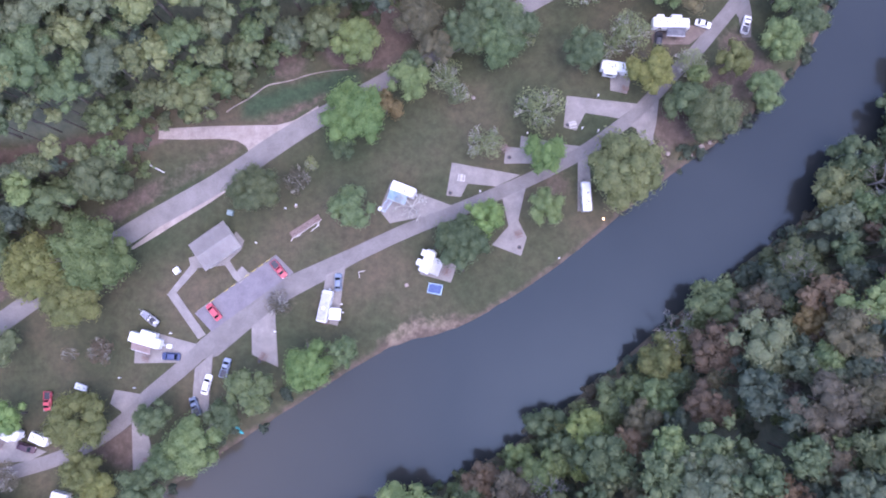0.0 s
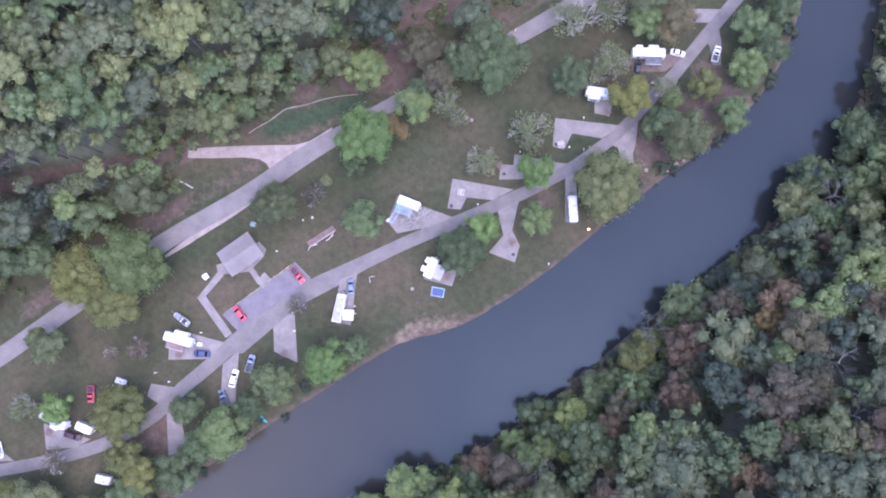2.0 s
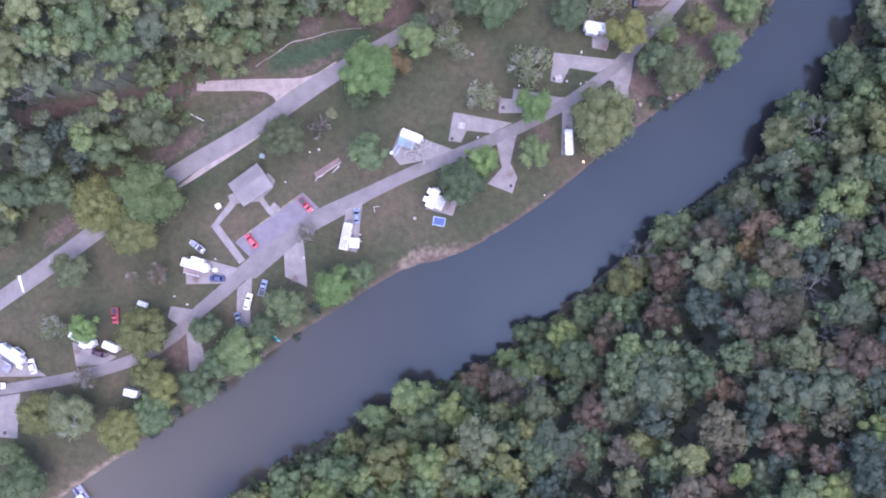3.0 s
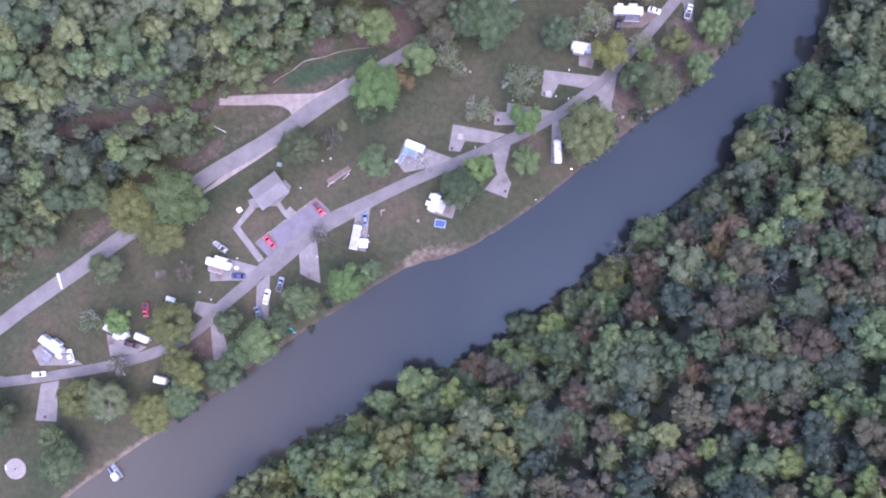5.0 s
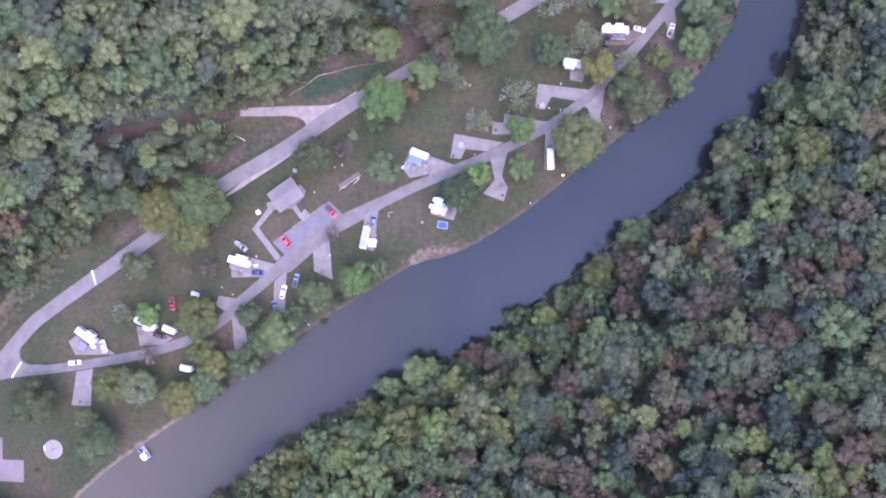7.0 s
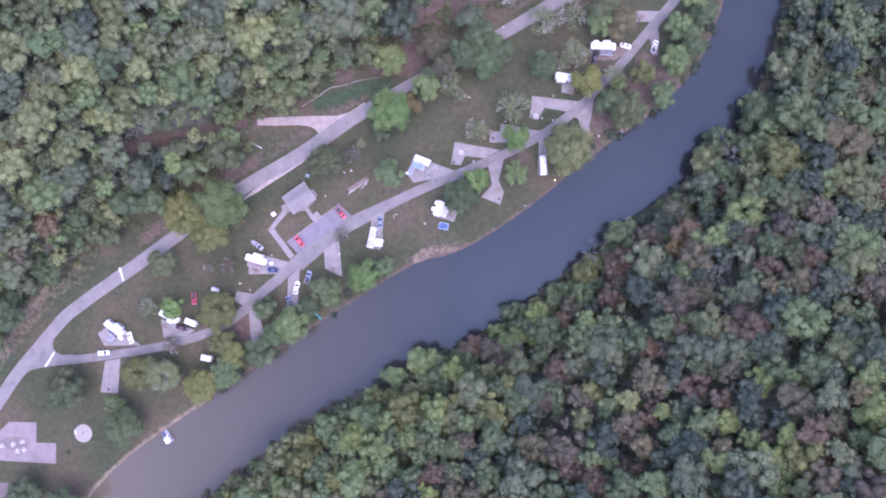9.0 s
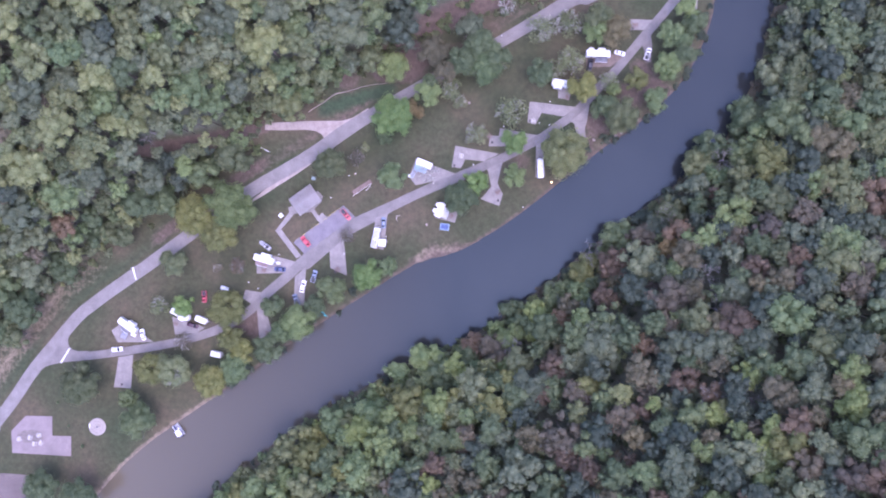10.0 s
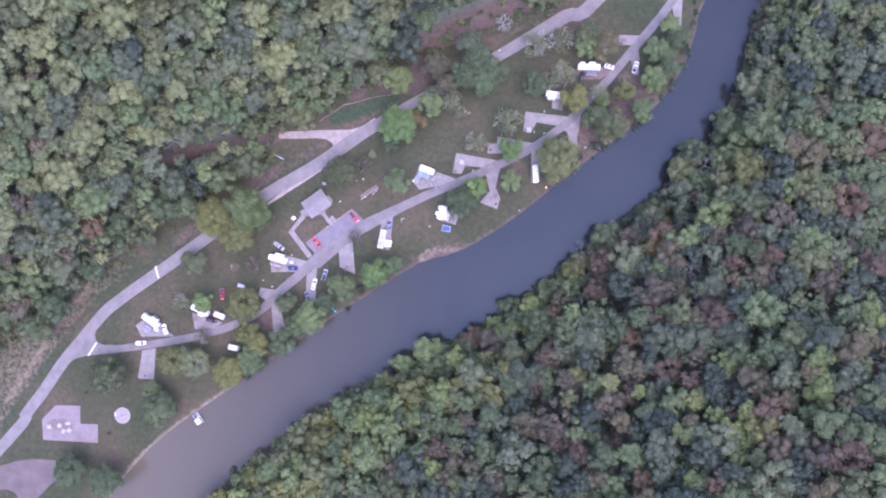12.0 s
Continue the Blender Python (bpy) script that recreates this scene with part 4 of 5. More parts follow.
# saplings and brush on the floor of the woods, where the crowns leave gaps
brush = np.c_[wood_rng.uniform(-200, 160, 14000), wood_rng.uniform(-108, 106, 14000)]
b_far, b_wood = -side_distance(brush[:, 0], brush[:, 1], FAR_BANK), side_distance(brush[:, 0], brush[:, 1], WOOD_EDGE)
b_trail, b_high = np.abs(side_distance(brush[:, 0], brush[:, 1], TRAIL)), land(brush[:, 0], brush[:, 1])[0]
low = sorted(rest).index("deep"), sorted(rest).index("green")
b_clear = np.abs(side_distance(brush[:, 0], brush[:, 1], CLEARING))
for (x, y), df, dw, dt, dc, h in zip(brush, b_far, b_wood, b_trail, b_clear, b_high):
    r = tree_rng.uniform(1.3, 2.3)
    i, j = int(x // 12), int(y // 12)
    near = [q for a in (-1, 0, 1) for b in (-1, 0, 1) for q in cells.get((i + a, j + b), ())]
    if max(df, dw) < 4 or dt < 3 or dc < 4.5 or any((x - a) ** 2 + (y - b) ** 2 < (0.5 * q + 0.4 * r) ** 2 for a, b, q in near):
        continue
    cells.setdefault((i, j), []).append((x, y, r))
    v, f, cf = BRUSH[tree_rng.randrange(4)]
    w = v * (r, r, 1.4 * r) + (x, y, h - 0.2)
    vs.append(w)
    fs += (f + at).tolist() + (cf + at).tolist()
    mats += [low[tree_rng.randrange(2)]] * (len(f) + len(cf))
    tones.append((tree_rng.uniform(0.03, 1.0), len(w)))
    at += len(w)
# beyond them the same wood, seen only from afar
MINI = [leaf_cloud(600 + k, 3, 60, 0.26, 0.8) for k in range(3)]
outer = np.c_[wood_rng.uniform(-330, 300, 2600), wood_rng.uniform(-250, 240, 2600)]
o_far, o_wood = -side_distance(outer[:, 0], outer[:, 1], FAR_BANK), side_distance(outer[:, 0], outer[:, 1], WOOD_EDGE)
o_high = land(outer[:, 0], outer[:, 1])[0]
placed = []
for (x, y), df, dw, h in zip(outer, o_far, o_wood, o_high):
    inside = abs(x + 18) < 188 - 0.62 * h and abs(y) < 112 - 0.36 * h
    if inside or max(df, dw) < 2 or any((x - a) ** 2 + (y - b) ** 2 < 190 for a, b in placed):
        continue
    placed.append((x, y))
    v, f, cf = MINI[len(placed) % 3]
    k = np.arange(6) * math.pi / 3
    r = tree_rng.uniform(5, 7)
    w = np.concatenate([v * r + (x, y, h + 9), np.c_[0.25 * np.cos(k) + x, 0.25 * np.sin(k) + y, np.full(6, h - 1)], np.c_[0.15 * np.cos(k) + x, 0.15 * np.sin(k) + y, np.full(6, h + 12)]])
    n = len(v)
    vs.append(w)
    fs += (f + at).tolist() + (cf + at).tolist() + [(at + n + a, at + n + (a + 1) % 6, at + n + 6 + (a + 1) % 6, at + n + 6 + a) for a in range(6)]
    mats += [tree_rng.randrange(len(rest))] * (len(f) + len(cf)) + [len(rest)] * 6
    tones.append((tree_rng.uniform(0.03, 1.0), len(w)))
    at += len(w)
me = bpy.data.meshes.new("far_woods")
me.from_pydata(np.concatenate(vs).tolist(), [], fs)
me.polygons.foreach_set("material_index", np.array(mats, np.int32))
me.polygons.foreach_set("use_smooth", np.ones(len(me.polygons), bool))
me.attributes.new("tone", "FLOAT", "POINT").data.foreach_set("value", np.repeat([v for v, n in tones], [n for v, n in tones]).astype(np.float32))
for colour in sorted(rest):
    me.materials.append(LEAF[colour])
me.materials.append(BARK)
tagged(new("far_woods", me), "dense mixed broadleaf wood turning to autumn colours", "woods", kind="stuff")

# ---- vehicles, trailers and camp things ----
def loft(bm, stations, n=14, power=4.0):
    """A closed skin through rings along x; a station is x, half width, low z, high z."""
    rings = []
    for x, w, z0, z1 in stations:
        ring = []
        for k in range(n):
            a = 2 * math.pi * (k + 0.5) / n
            c, s = math.cos(a), math.sin(a)
            ring.append(bm.verts.new((x, w * math.copysign(abs(c) ** (2 / power), c), (z0 + z1) / 2 + (z1 - z0) / 2 * math.copysign(abs(s) ** (2 / power), s))))
        rings.append(ring)
    for r, s in zip(rings[:-1], rings[1:]):
        for k in range(n):
            bm.faces.new((r[k], r[(k + 1) % n], s[(k + 1) % n], s[k]))
    bm.faces.new(rings[0][::-1])
    bm.faces.new(rings[-1])
    bmesh.ops.recalc_face_normals(bm, faces=bm.faces)
    return bm


def wheel(parent, x, y, r=0.33, w=0.22):
    t = part("wheel", rod(bmesh.new(), (x, y - w / 2, r), (x, y + w / 2, r), r, r, 18), RUBBER, parent)
    side = 1 if y > 0 else -1
    part("rim", rod(bmesh.new(), (x, y + side * w / 2, r), (x, y + side * (w / 2 + 0.02), r), r * 0.6, r * 0.55, 12), GREYMETAL, t)
    return t


def quad_plate(bm, pts, thick=0.02):
    """A plate through four corners, given a thickness."""
    f = bm.faces.new([bm.verts.new(p) for p in pts])
    bmesh.ops.solidify(bm, geom=[f], thickness=thick)
    return bm


def car(name, x, y, heading, colour, label, pickup=False, long=4.6, wide=1.82, high=1.5, cat="car", z=0.04):
    """A passenger car or pickup, nose along its own +x."""
    root = empty_thing(name, pose(x, y, z, 0, 0, heading), label, cat)
    h, hw = long / 2, wide / 2
    deck = 0.88 if not pickup else 1.0
    body = loft(bmesh.new(), [(-h, hw * 0.8, 0.42, deck - 0.14), (-h + 0.12, hw * 0.95, 0.30, deck - 0.02), (-h + 0.6, hw, 0.24, deck), (0, hw, 0.22, deck), (h - 1.1, hw, 0.24, deck - 0.02), (h - 0.4, hw * 0.97, 0.27, deck - 0.12), (h - 0.08, hw * 0.86, 0.32, deck - 0.22), (h, hw * 0.7, 0.4, deck - 0.3)], 16)
    part("body", body, colour, root)
    if pickup:
        c0, c1 = -0.35, 1.35
        bed = bmesh.new()
        for s in (-1, 1):
            box(bed, (-h / 2 - 0.2, s * (hw - 0.09), deck + 0.12), (h - 0.45, 0.12, 0.3), 0.03)
        box(bed, (-h + 0.1, 0, deck + 0.12), (0.1, wide * 0.9, 0.3), 0.02)
        part("bed_wall", bed, colour, root)
        part("bed_floor", box(bmesh.new(), (-h / 2 - 0.2, 0, deck + 0.005), (h - 0.55, wide * 0.8, 0.03)), BLACK, root, "dark ribbed load bed")
    else:
        c0, c1 = -h + 0.55, h - 1.25
    cab = loft(bmesh.new(), [(c0, hw * 0.76, deck - 0.1, deck + 0.05), (c0 + 0.5, hw * 0.80, deck - 0.1, high - 0.06), (c0 + 0.85, hw * 0.78, deck - 0.1, high), (c1 - 0.65, hw * 0.78, deck - 0.1, high - 0.01), (c1 - 0.4, hw * 0.80, deck - 0.1, high - 0.08), (c1 + 0.25, hw * 0.80, deck - 0.1, deck)], 14)
    part("cabin", cab, colour, root)
    part("windshield", quad_plate(bmesh.new(), [(c1 + 0.16, -hw * 0.70, deck + 0.1), (c1 + 0.16, hw * 0.70, deck + 0.1), (c1 - 0.40, hw * 0.62, high - 0.02), (c1 - 0.40, -hw * 0.62, high - 0.02)]), GLASS, root)
    part("rear_window", quad_plate(bmesh.new(), [(c0 + 0.06, hw * 0.66, deck + 0.12), (c0 + 0.06, -hw * 0.66, deck + 0.12), (c0 + 0.5, -hw * 0.6, high - 0.03), (c0 + 0.5, hw * 0.6, high - 0.03)]), GLASS, root)
    for s in (-1, 1):
        part("side_window", quad_plate(bmesh.new(), [(c0 + 0.45, s * hw * 0.815, deck + 0.1), (c1 - 0.1, s * hw * 0.815, deck + 0.1), (c1 - 0.5, s * hw * 0.75, high - 0.14), (c0 + 0.65, s * hw * 0.75, high - 0.14)]), GLASS, root)
        part("headlight", box(bmesh.new(), (h - 0.1, s * hw * 0.68, deck - 0.3), (0.14, 0.32, 0.13), 0.03), WHITE, root, "clear headlight")
        part("tail_light", box(bmesh.new(), (-h + 0.06, s * hw * 0.74, deck - 0.2), (0.1, 0.2, 0.16), 0.03), RED, root, "red tail light")
        part("mirror", box(bmesh.new(), (c1 - 0.15, s * (hw + 0.06), deck + 0.1), (0.12, 0.2, 0.14), 0.03), BLACK, root)
        for wx in (-h + 0.85, h - 0.9):
            wheel(root, wx, s * (hw - 0.12))
    return root


CLOTH_BLUE = surface("blue_awning_cloth", (0.30, 0.46, 0.56), (0.50, 0.66, 0.74), 0.8, 0.8)
CLOTH_WHITE = surface("white_canvas", (0.66, 0.66, 0.68), (0.80, 0.80, 0.80), 0.8, 0.8)
CLOTH_TAN = surface("tan_awning_cloth", (0.34, 0.25, 0.23), (0.46, 0.36, 0.34), 0.8, 0.85)
CLOTH_GREY = surface("grey_cloth", (0.20, 0.20, 0.23), (0.32, 0.32, 0.35), 0.8, 0.85)
ROOF_WHITE = surface("rubber_roof", (0.62, 0.62, 0.64), (0.80, 0.80, 0.81), 0.7, 0.6, fine=8.0)
TURQUOISE = paint("turquoise_plastic", (0.04, 0.45, 0.50), 0.4)


def trailer(x, y, heading, long, label, wide=2.45, high=3.1, slides=(), awning=None, name="travel_trailer", drive=False, roof=None, z=0.04):
    """A travel trailer or motorhome, nose along +x: shell, roof with its hatches, slide-outs, awning, door, windows, hitch."""
    root = empty_thing(name, pose(x, y, z, 0, 0, heading), label, "motorhome" if drive else "trailer")
    h, hw = long / 2, wide / 2
    part("shell", loft(bmesh.new(), [(-h, hw * 0.94, 0.62, high - 0.12), (-h + 0.12, hw, 0.55, high - 0.03), (0, hw, 0.55, high), (h - 0.6, hw, 0.55, high - 0.03), (h - 0.15, hw * 0.98, 0.6, high - 0.3), (h, hw * 0.9, 0.75, high - 0.75)], 20, 9.0), WHITE, root)
    part("roof", box(bmesh.new(), (-0.25, 0, high + 0.015), (long - 1.0, wide * 0.88, 0.05), 0.02), roof or ROOF_WHITE, root, "white rubber roof skin")
    spots = [(-h * 0.15, 0.0)] + ([(h * 0.5, 0.0)] if long > 8.2 else [])
    for ax, ay in spots:
        a = part("air_conditioner", box(bmesh.new(), (ax, ay, high + 0.2), (0.95, 0.7, 0.32), 0.09, 0, 0.85), WHITE, root)
        part("grille", box(bmesh.new(), (ax - 0.42, ay, high + 0.2), (0.12, 0.55, 0.2), 0.01), BLACK, a)
    for vx, vy in ((-h * 0.62, 0.3), (h * 0.2, -0.35), (-h * 0.4, -0.4)):
        part("roof_vent", box(bmesh.new(), (vx, vy, high + 0.09), (0.42, 0.42, 0.12), 0.04, 0, 0.9), GREYMETAL, root, "smoky plastic roof vent")
    part("vent_pipe", rod(bmesh.new(), (-h * 0.8, -0.4, high), (-h * 0.8, -0.4, high + 0.18), 0.05), BLACK, root)
    for side, sx, sl, depth in slides:
        s = part("slide_out", box(bmesh.new(), (sx, side * (hw + depth / 2 - 0.05), 1.75), (sl, depth + 0.1, 2.2), 0.05), WHITE, root)
        part("slide_topper", box(bmesh.new(), (sx, side * (hw + depth / 2), 2.89), (sl * 0.97, depth, 0.04), 0.01), CLOTH_WHITE, s)
        part("slide_window", box(bmesh.new(), (sx, side * (hw + depth + 0.005), 1.9), (sl * 0.5, 0.03, 0.7), 0.01), GLASS, s)
    if awning:
        side, ax, al, depth, cloth = awning
        aw = part("awning", quad_plate(bmesh.new(), [(ax - al / 2, side * hw, high - 0.25), (ax + al / 2, side * hw, high - 0.25), (ax + al / 2, side * (hw + depth), high - 0.8), (ax - al / 2, side * (hw + depth), high - 0.8)], 0.03), cloth, root, "unrolled cloth awning")
        for e in (-1, 1):
            part("awning_arm", rod(bmesh.new(), (ax + e * al / 2, side * hw, 0.9), (ax + e * al / 2, side * (hw + depth), high - 0.82), 0.03), GREYMETAL, aw)
        part("awning_roller", rod(bmesh.new(), (ax - al / 2, side * (hw + depth), high - 0.82), (ax + al / 2, side * (hw + depth), high - 0.82), 0.06), WHITE, aw)
    for s in (-1, 1):
        for k in range(3):
            part("window", box(bmesh.new(), (-h * 0.6 + k * h * 0.55, s * (hw + 0.005), 1.95), (0.9, 0.03, 0.6), 0.01), GLASS, root)
        part("stripe", box(bmesh.new(), (-0.2, s * (hw + 0.004), 1.2), (long * 0.85, 0.02, 0.18)), GREYMETAL, root, "grey trim stripe")
        for wx in (-0.55, 0.35) if not drive else (-h + 1.6, h - 1.3):
            wheel(root, wx, s * (hw - 0.15), 0.36)
    part("door", box(bmesh.new(), (h * 0.25, -(hw + 0.006), 1.55), (0.7, 0.03, 1.85), 0.01), WHITE, root)
    if drive:
        part("windshield", quad_plate(bmesh.new(), [(h + 0.01, -hw * 0.8, 1.3), (h + 0.01, hw * 0.8, 1.3), (h - 0.22, hw * 0.8, high - 0.55), (h - 0.22, -hw * 0.8, high - 0.55)]), GLASS, root)
    else:
        bm = bmesh.new()
        rod(bm, (h - 0.3, 0.7, 0.55), (h + 1.15, 0, 0.55), 0.05)
        rod(bm, (h - 0.3, -0.7, 0.55), (h + 1.15, 0, 0.55), 0.05)
        rod(bm, (h + 1.05, 0, 0.0), (h + 1.05, 0, 0.9), 0.04)
        part("hitch", bm, BLACK, root, "black A-frame hitch with jack")
        for s in (-0.16, 0.16):
            part("gas_bottle", rod(bmesh.new(), (h + 0.3, s, 0.58), (h + 0.3, s, 1.05), 0.15, 0.12, 12), WHITE, root)
    part("ladder", rod(rod(bmesh.new(), (-h - 0.06, 0.5, 0.8), (-h - 0.06, 0.5, high), 0.02), (-h - 0.06, 0.85, 0.8), (-h - 0.06, 0.85, high), 0.02), GREYMETAL, root)
    return root


trailer(-78.0, -5.6, -16, 7.6, "white travel trailer with slide-out and tan awning on a concrete pad", slides=((1, 0.4, 3.7, 1.0),), awning=(-1, -0.3, 4.9, 1.7, CLOTH_TAN))
trailer(-35.0, 2.5, 78, 7.6, "white travel trailer with roof vents on a concrete pad", roof=surface("grey_rubber_roof", (0.33, 0.33, 0.36), (0.44, 0.44, 0.47), 0.7, 0.6, fine=8.0))
trailer(-16.5, 30.3, -22, 6.0, "white trailer with a pale blue awning on a concrete pad", awning=(-1, -0.6, 4.6, 2.2, CLOTH_BLUE))
trailer(-10.6, 13.0, 66, 5.6, "white trailer with three slide-outs and a white awning", slides=((1, 1.5, 1.5, 0.9), (1, -1.0, 1.5, 1.1)), awning=(-1, -0.4, 3.8, 2.3, CLOTH_WHITE))
trailer(35.4, 59.6, -10, 8.6, "long white motorhome with a slide-out beside a pad", slides=((-1, -1.9, 3.2, 0.9),), name="motorhome", drive=True)
trailer(48.1, 70.4, -3, 8.8, "long white motorhome with a dark awning on gravel", slides=((1, 1.2, 2.6, 0.8), (1, -2.6, 1.8, 0.7)), awning=(-1, 1.2, 4.4, 1.9, CLOTH_GREY), name="motorhome", drive=True)
trailer(26.9, 28.3, 92, 7.0, "white travel trailer half under an olive tree", wide=2.2)
trailer(-131.8, -31.2, -36, 7.8, "white travel trailer with slide-outs on a concrete pad", slides=((1, 1.0, 3.0, 0.9),), awning=(-1, 0.2, 3.4, 1.6, CLOTH_GREY))
trailer(-110.9, -26.7, -27, 7.4, "white travel trailer under a bright green tree", slides=((-1, 1.2, 2.2, 0.8),))
trailer(-102.8, -28.9, -22, 4.4, "small white camper beside a dark car", wide=2.2, high=2.6, name="small_camper")
trailer(-97.0, -42.2, -12, 4.0, "small white camper under the riverside trees", wide=2.2, high=2.5, name="small_camper")

car("car", -62.3, 1.2, 130, RED, "red sedan parked in the dark asphalt lot", long=4.7)
car("pickup_truck", -46.7, 11.4, -50, RED, "red pickup truck parked at the kerb", pickup=True, long=5.0, cat="pickup truck")
car("car", -72.3, -9.5, 177, BLUE, "blue wagon parked on a concrete pad", high=1.65, long=4.5)
car("car", -32.2, 8.2, 90, SILVER, "silver-blue car parked on a trailer pad", high=1.6, long=4.3)
car("pickup_truck", -59.0, -12.2, 76, paint("steel_blue_paint", (0.25, 0.30, 0.40), 0.3), "steel blue pickup truck on the grass by the trees", pickup=True, long=4.7, cat="pickup truck")
car("car", -63.4, -16.1, 76, WHITE, "white sedan parked on a concrete pad", long=4.8)
car("pickup_truck", -66.0, -21.2, 112, SILVER, "pale pickup truck under the trees at a pad's end", pickup=True, long=4.5, cat="pickup truck")
car("car", 56.3, 70.9, -17, WHITE, "white car parked by the gravel pad", long=3.9, wide=1.7)
car("pickup_truck", 66.5, 70.4, 72, WHITE, "white pickup truck with a dark bed beside the road", pickup=True, long=4.6, cat="pickup truck")
car("car", 45.4, 66.8, 82, BLACK, "dark grey wagon beside the motorhome", long=4.6, high=1.65)
car("car", -126.6, -35.0, 105, WHITE, "white car behind a travel trailer", long=4.4)
car("car", -137.0, -40.8, 4, WHITE, "white sedan standing on the campground road", long=4.4)
car("car", -106.7, -31.2, -16, paint("dark_red_paint", (0.055, 0.022, 0.035), 0.3), "dark maroon sedan in front of a trailer", long=4.8)
car("pickup_truck", -102.0, -20.2, -90, RED, "red pickup truck on the grass with a white topper", pickup=True, long=4.6, cat="pickup truck")


def utility_trailer(x, y, heading, label):
    root = empty_thing("utility_trailer", pose(x, y, 0.02, 0, 0, heading), label, "trailer")
    part("bed", box(bmesh.new(), (0, 0, 0.55), (3.2, 1.6, 0.1), 0.02), GREYMETAL, root)
    part("cover", box(bmesh.new(), (0, 0, 0.8), (3.0, 1.4, 0.4), 0.12), CLOTH_WHITE, root, "white tarpaulin cover")
    part("tongue", rod(bmesh.new(), (1.5, 0, 0.5), (2.8, 0, 0.5), 0.05), BLACK, root)
    for s in (-1, 1):
        wheel(root, -0.1, s * 0.85, 0.3)


utility_trailer(-94.0, -16.9, -18, "small trailer under a white tarpaulin on the grass")


def bass_boat(x, y, heading):
    root = empty_thing("boat_on_trailer", pose(x, y, 0, 0, 0, heading), "grey open fishing boat on a trailer on the grass", "boat")
    part("hull", loft(bmesh.new(), [(-2.6, 0.85, 0.5, 1.05), (-1, 0.95, 0.45, 1.1), (1, 0.85, 0.5, 1.12), (1.9, 0.74, 0.6, 1.15), (2.3, 0.6, 0.8, 1.18)], 14, 3.0), surface("aluminium_hull", (0.30, 0.31, 0.32), (0.46, 0.47, 0.48), 1.0, 0.5, 0.5), root)
    part("front_deck", box(bmesh.new(), (1.2, 0, 1.13), (1.5, 1.0, 0.05), 0.02), CLOTH_GREY, root)
    part("cockpit_floor", box(bmesh.new(), (-0.7, 0, 1.09), (2.2, 1.35, 0.05), 0.02), BLACK, root)
    for sx, sy in ((-0.3, 0.35), (-0.3, -0.35), (-1.9, 0.0)):
        part("seat", box(bmesh.new(), (sx, sy, 1.3), (0.45, 0.45, 0.35), 0.08), CLOTH_WHITE, root)
    part("outboard_motor", box(bmesh.new(), (-2.85, 0, 1.15), (0.45, 0.4, 0.75), 0.12), BLACK, root)
    bm = bmesh.new()
    for s in (-0.6, 0.6):
        rod(bm, (-2.4, s, 0.42), (1.8, s * 0.6, 0.42), 0.05)
    rod(bm, (1.6, 0, 0.42), (3.6, 0, 0.42), 0.05)
    part("trailer_frame", bm, GREYMETAL, root)
    for s in (-1, 1):
        wheel(root, -0.8, s * 1.0, 0.3)


bass_boat(-78.0, -0.3, 143)


def pontoon_boat(x, y, heading):
    root = empty_thing("pontoon_boat", pose(x, y, WATER_Z, 0, 0, heading), "pontoon boat with white canopy moored at the bank", "boat")
    for s in (-0.95, 0.95):
        part("pontoon", loft(bmesh.new(), [(-2.7, 0.25, -0.2, 0.35), (1.9, 0.3, -0.25, 0.35), (2.6, 0.08, 0.05, 0.3)], 10, 2.2), GREYMETAL, root).location = (0, s, 0)
    part("deck", box(bmesh.new(), (-0.1, 0, 0.43), (5.2, 2.5, 0.1), 0.03), CLOTH_GREY, root)
    part("canopy", box(bmesh.new(), (-1.0, 0, 2.3), (2.3, 2.2, 0.08), 0.04), CLOTH_WHITE, root, "white cloth canopy")
    for px_, py_ in ((-2, -1), (-2, 1), (0, -1), (0, 1)):
        part("canopy_pole", rod(bmesh.new(), (px_, py_, 0.45), (px_, py_, 2.3), 0.025), GREYMETAL, root)
    part("bench", box(bmesh.new(), (1.5, 0.7, 0.75), (1.7, 0.6, 0.5), 0.1), BLUE, root, "blue cushioned bench")
    part("console", box(bmesh.new(), (0.5, -0.6, 0.95), (0.6, 0.7, 0.9), 0.08), WHITE, root)
    for s in (-1.22, 1.22):
        part("rail", box(bmesh.new(), (0, s, 0.85), (5.0, 0.05, 0.55), 0.01), WHITE, root)
    part("outboard_motor", box(bmesh.new(), (-2.85, 0, 0.6), (0.5, 0.45, 0.8), 0.12), BLACK, root)


pontoon_boat(-113.2, -72.4, 125)


def kayak(x, y, heading):
    root = empty_thing("kayak", pose(x, y, -0.25, 0, 0, heading), "turquoise plastic kayak drawn up on the bank", "kayak")
    part("hull", loft(bmesh.new(), [(-1.5, 0.05, 0.22, 0.3), (-0.9, 0.3, 0.05, 0.38), (0, 0.38, 0.0, 0.4), (0.9, 0.3, 0.05, 0.38), (1.5, 0.05, 0.22, 0.3)], 12, 2.6), TURQUOISE, root)
    part("cockpit", box(bmesh.new(), (-0.1, 0, 0.39), (0.8, 0.4, 0.05), 0.02), BLACK, root, "dark open cockpit")


kayak(-56.8, -26.0, -14)
kayak(-55.6, -26.9, -30)

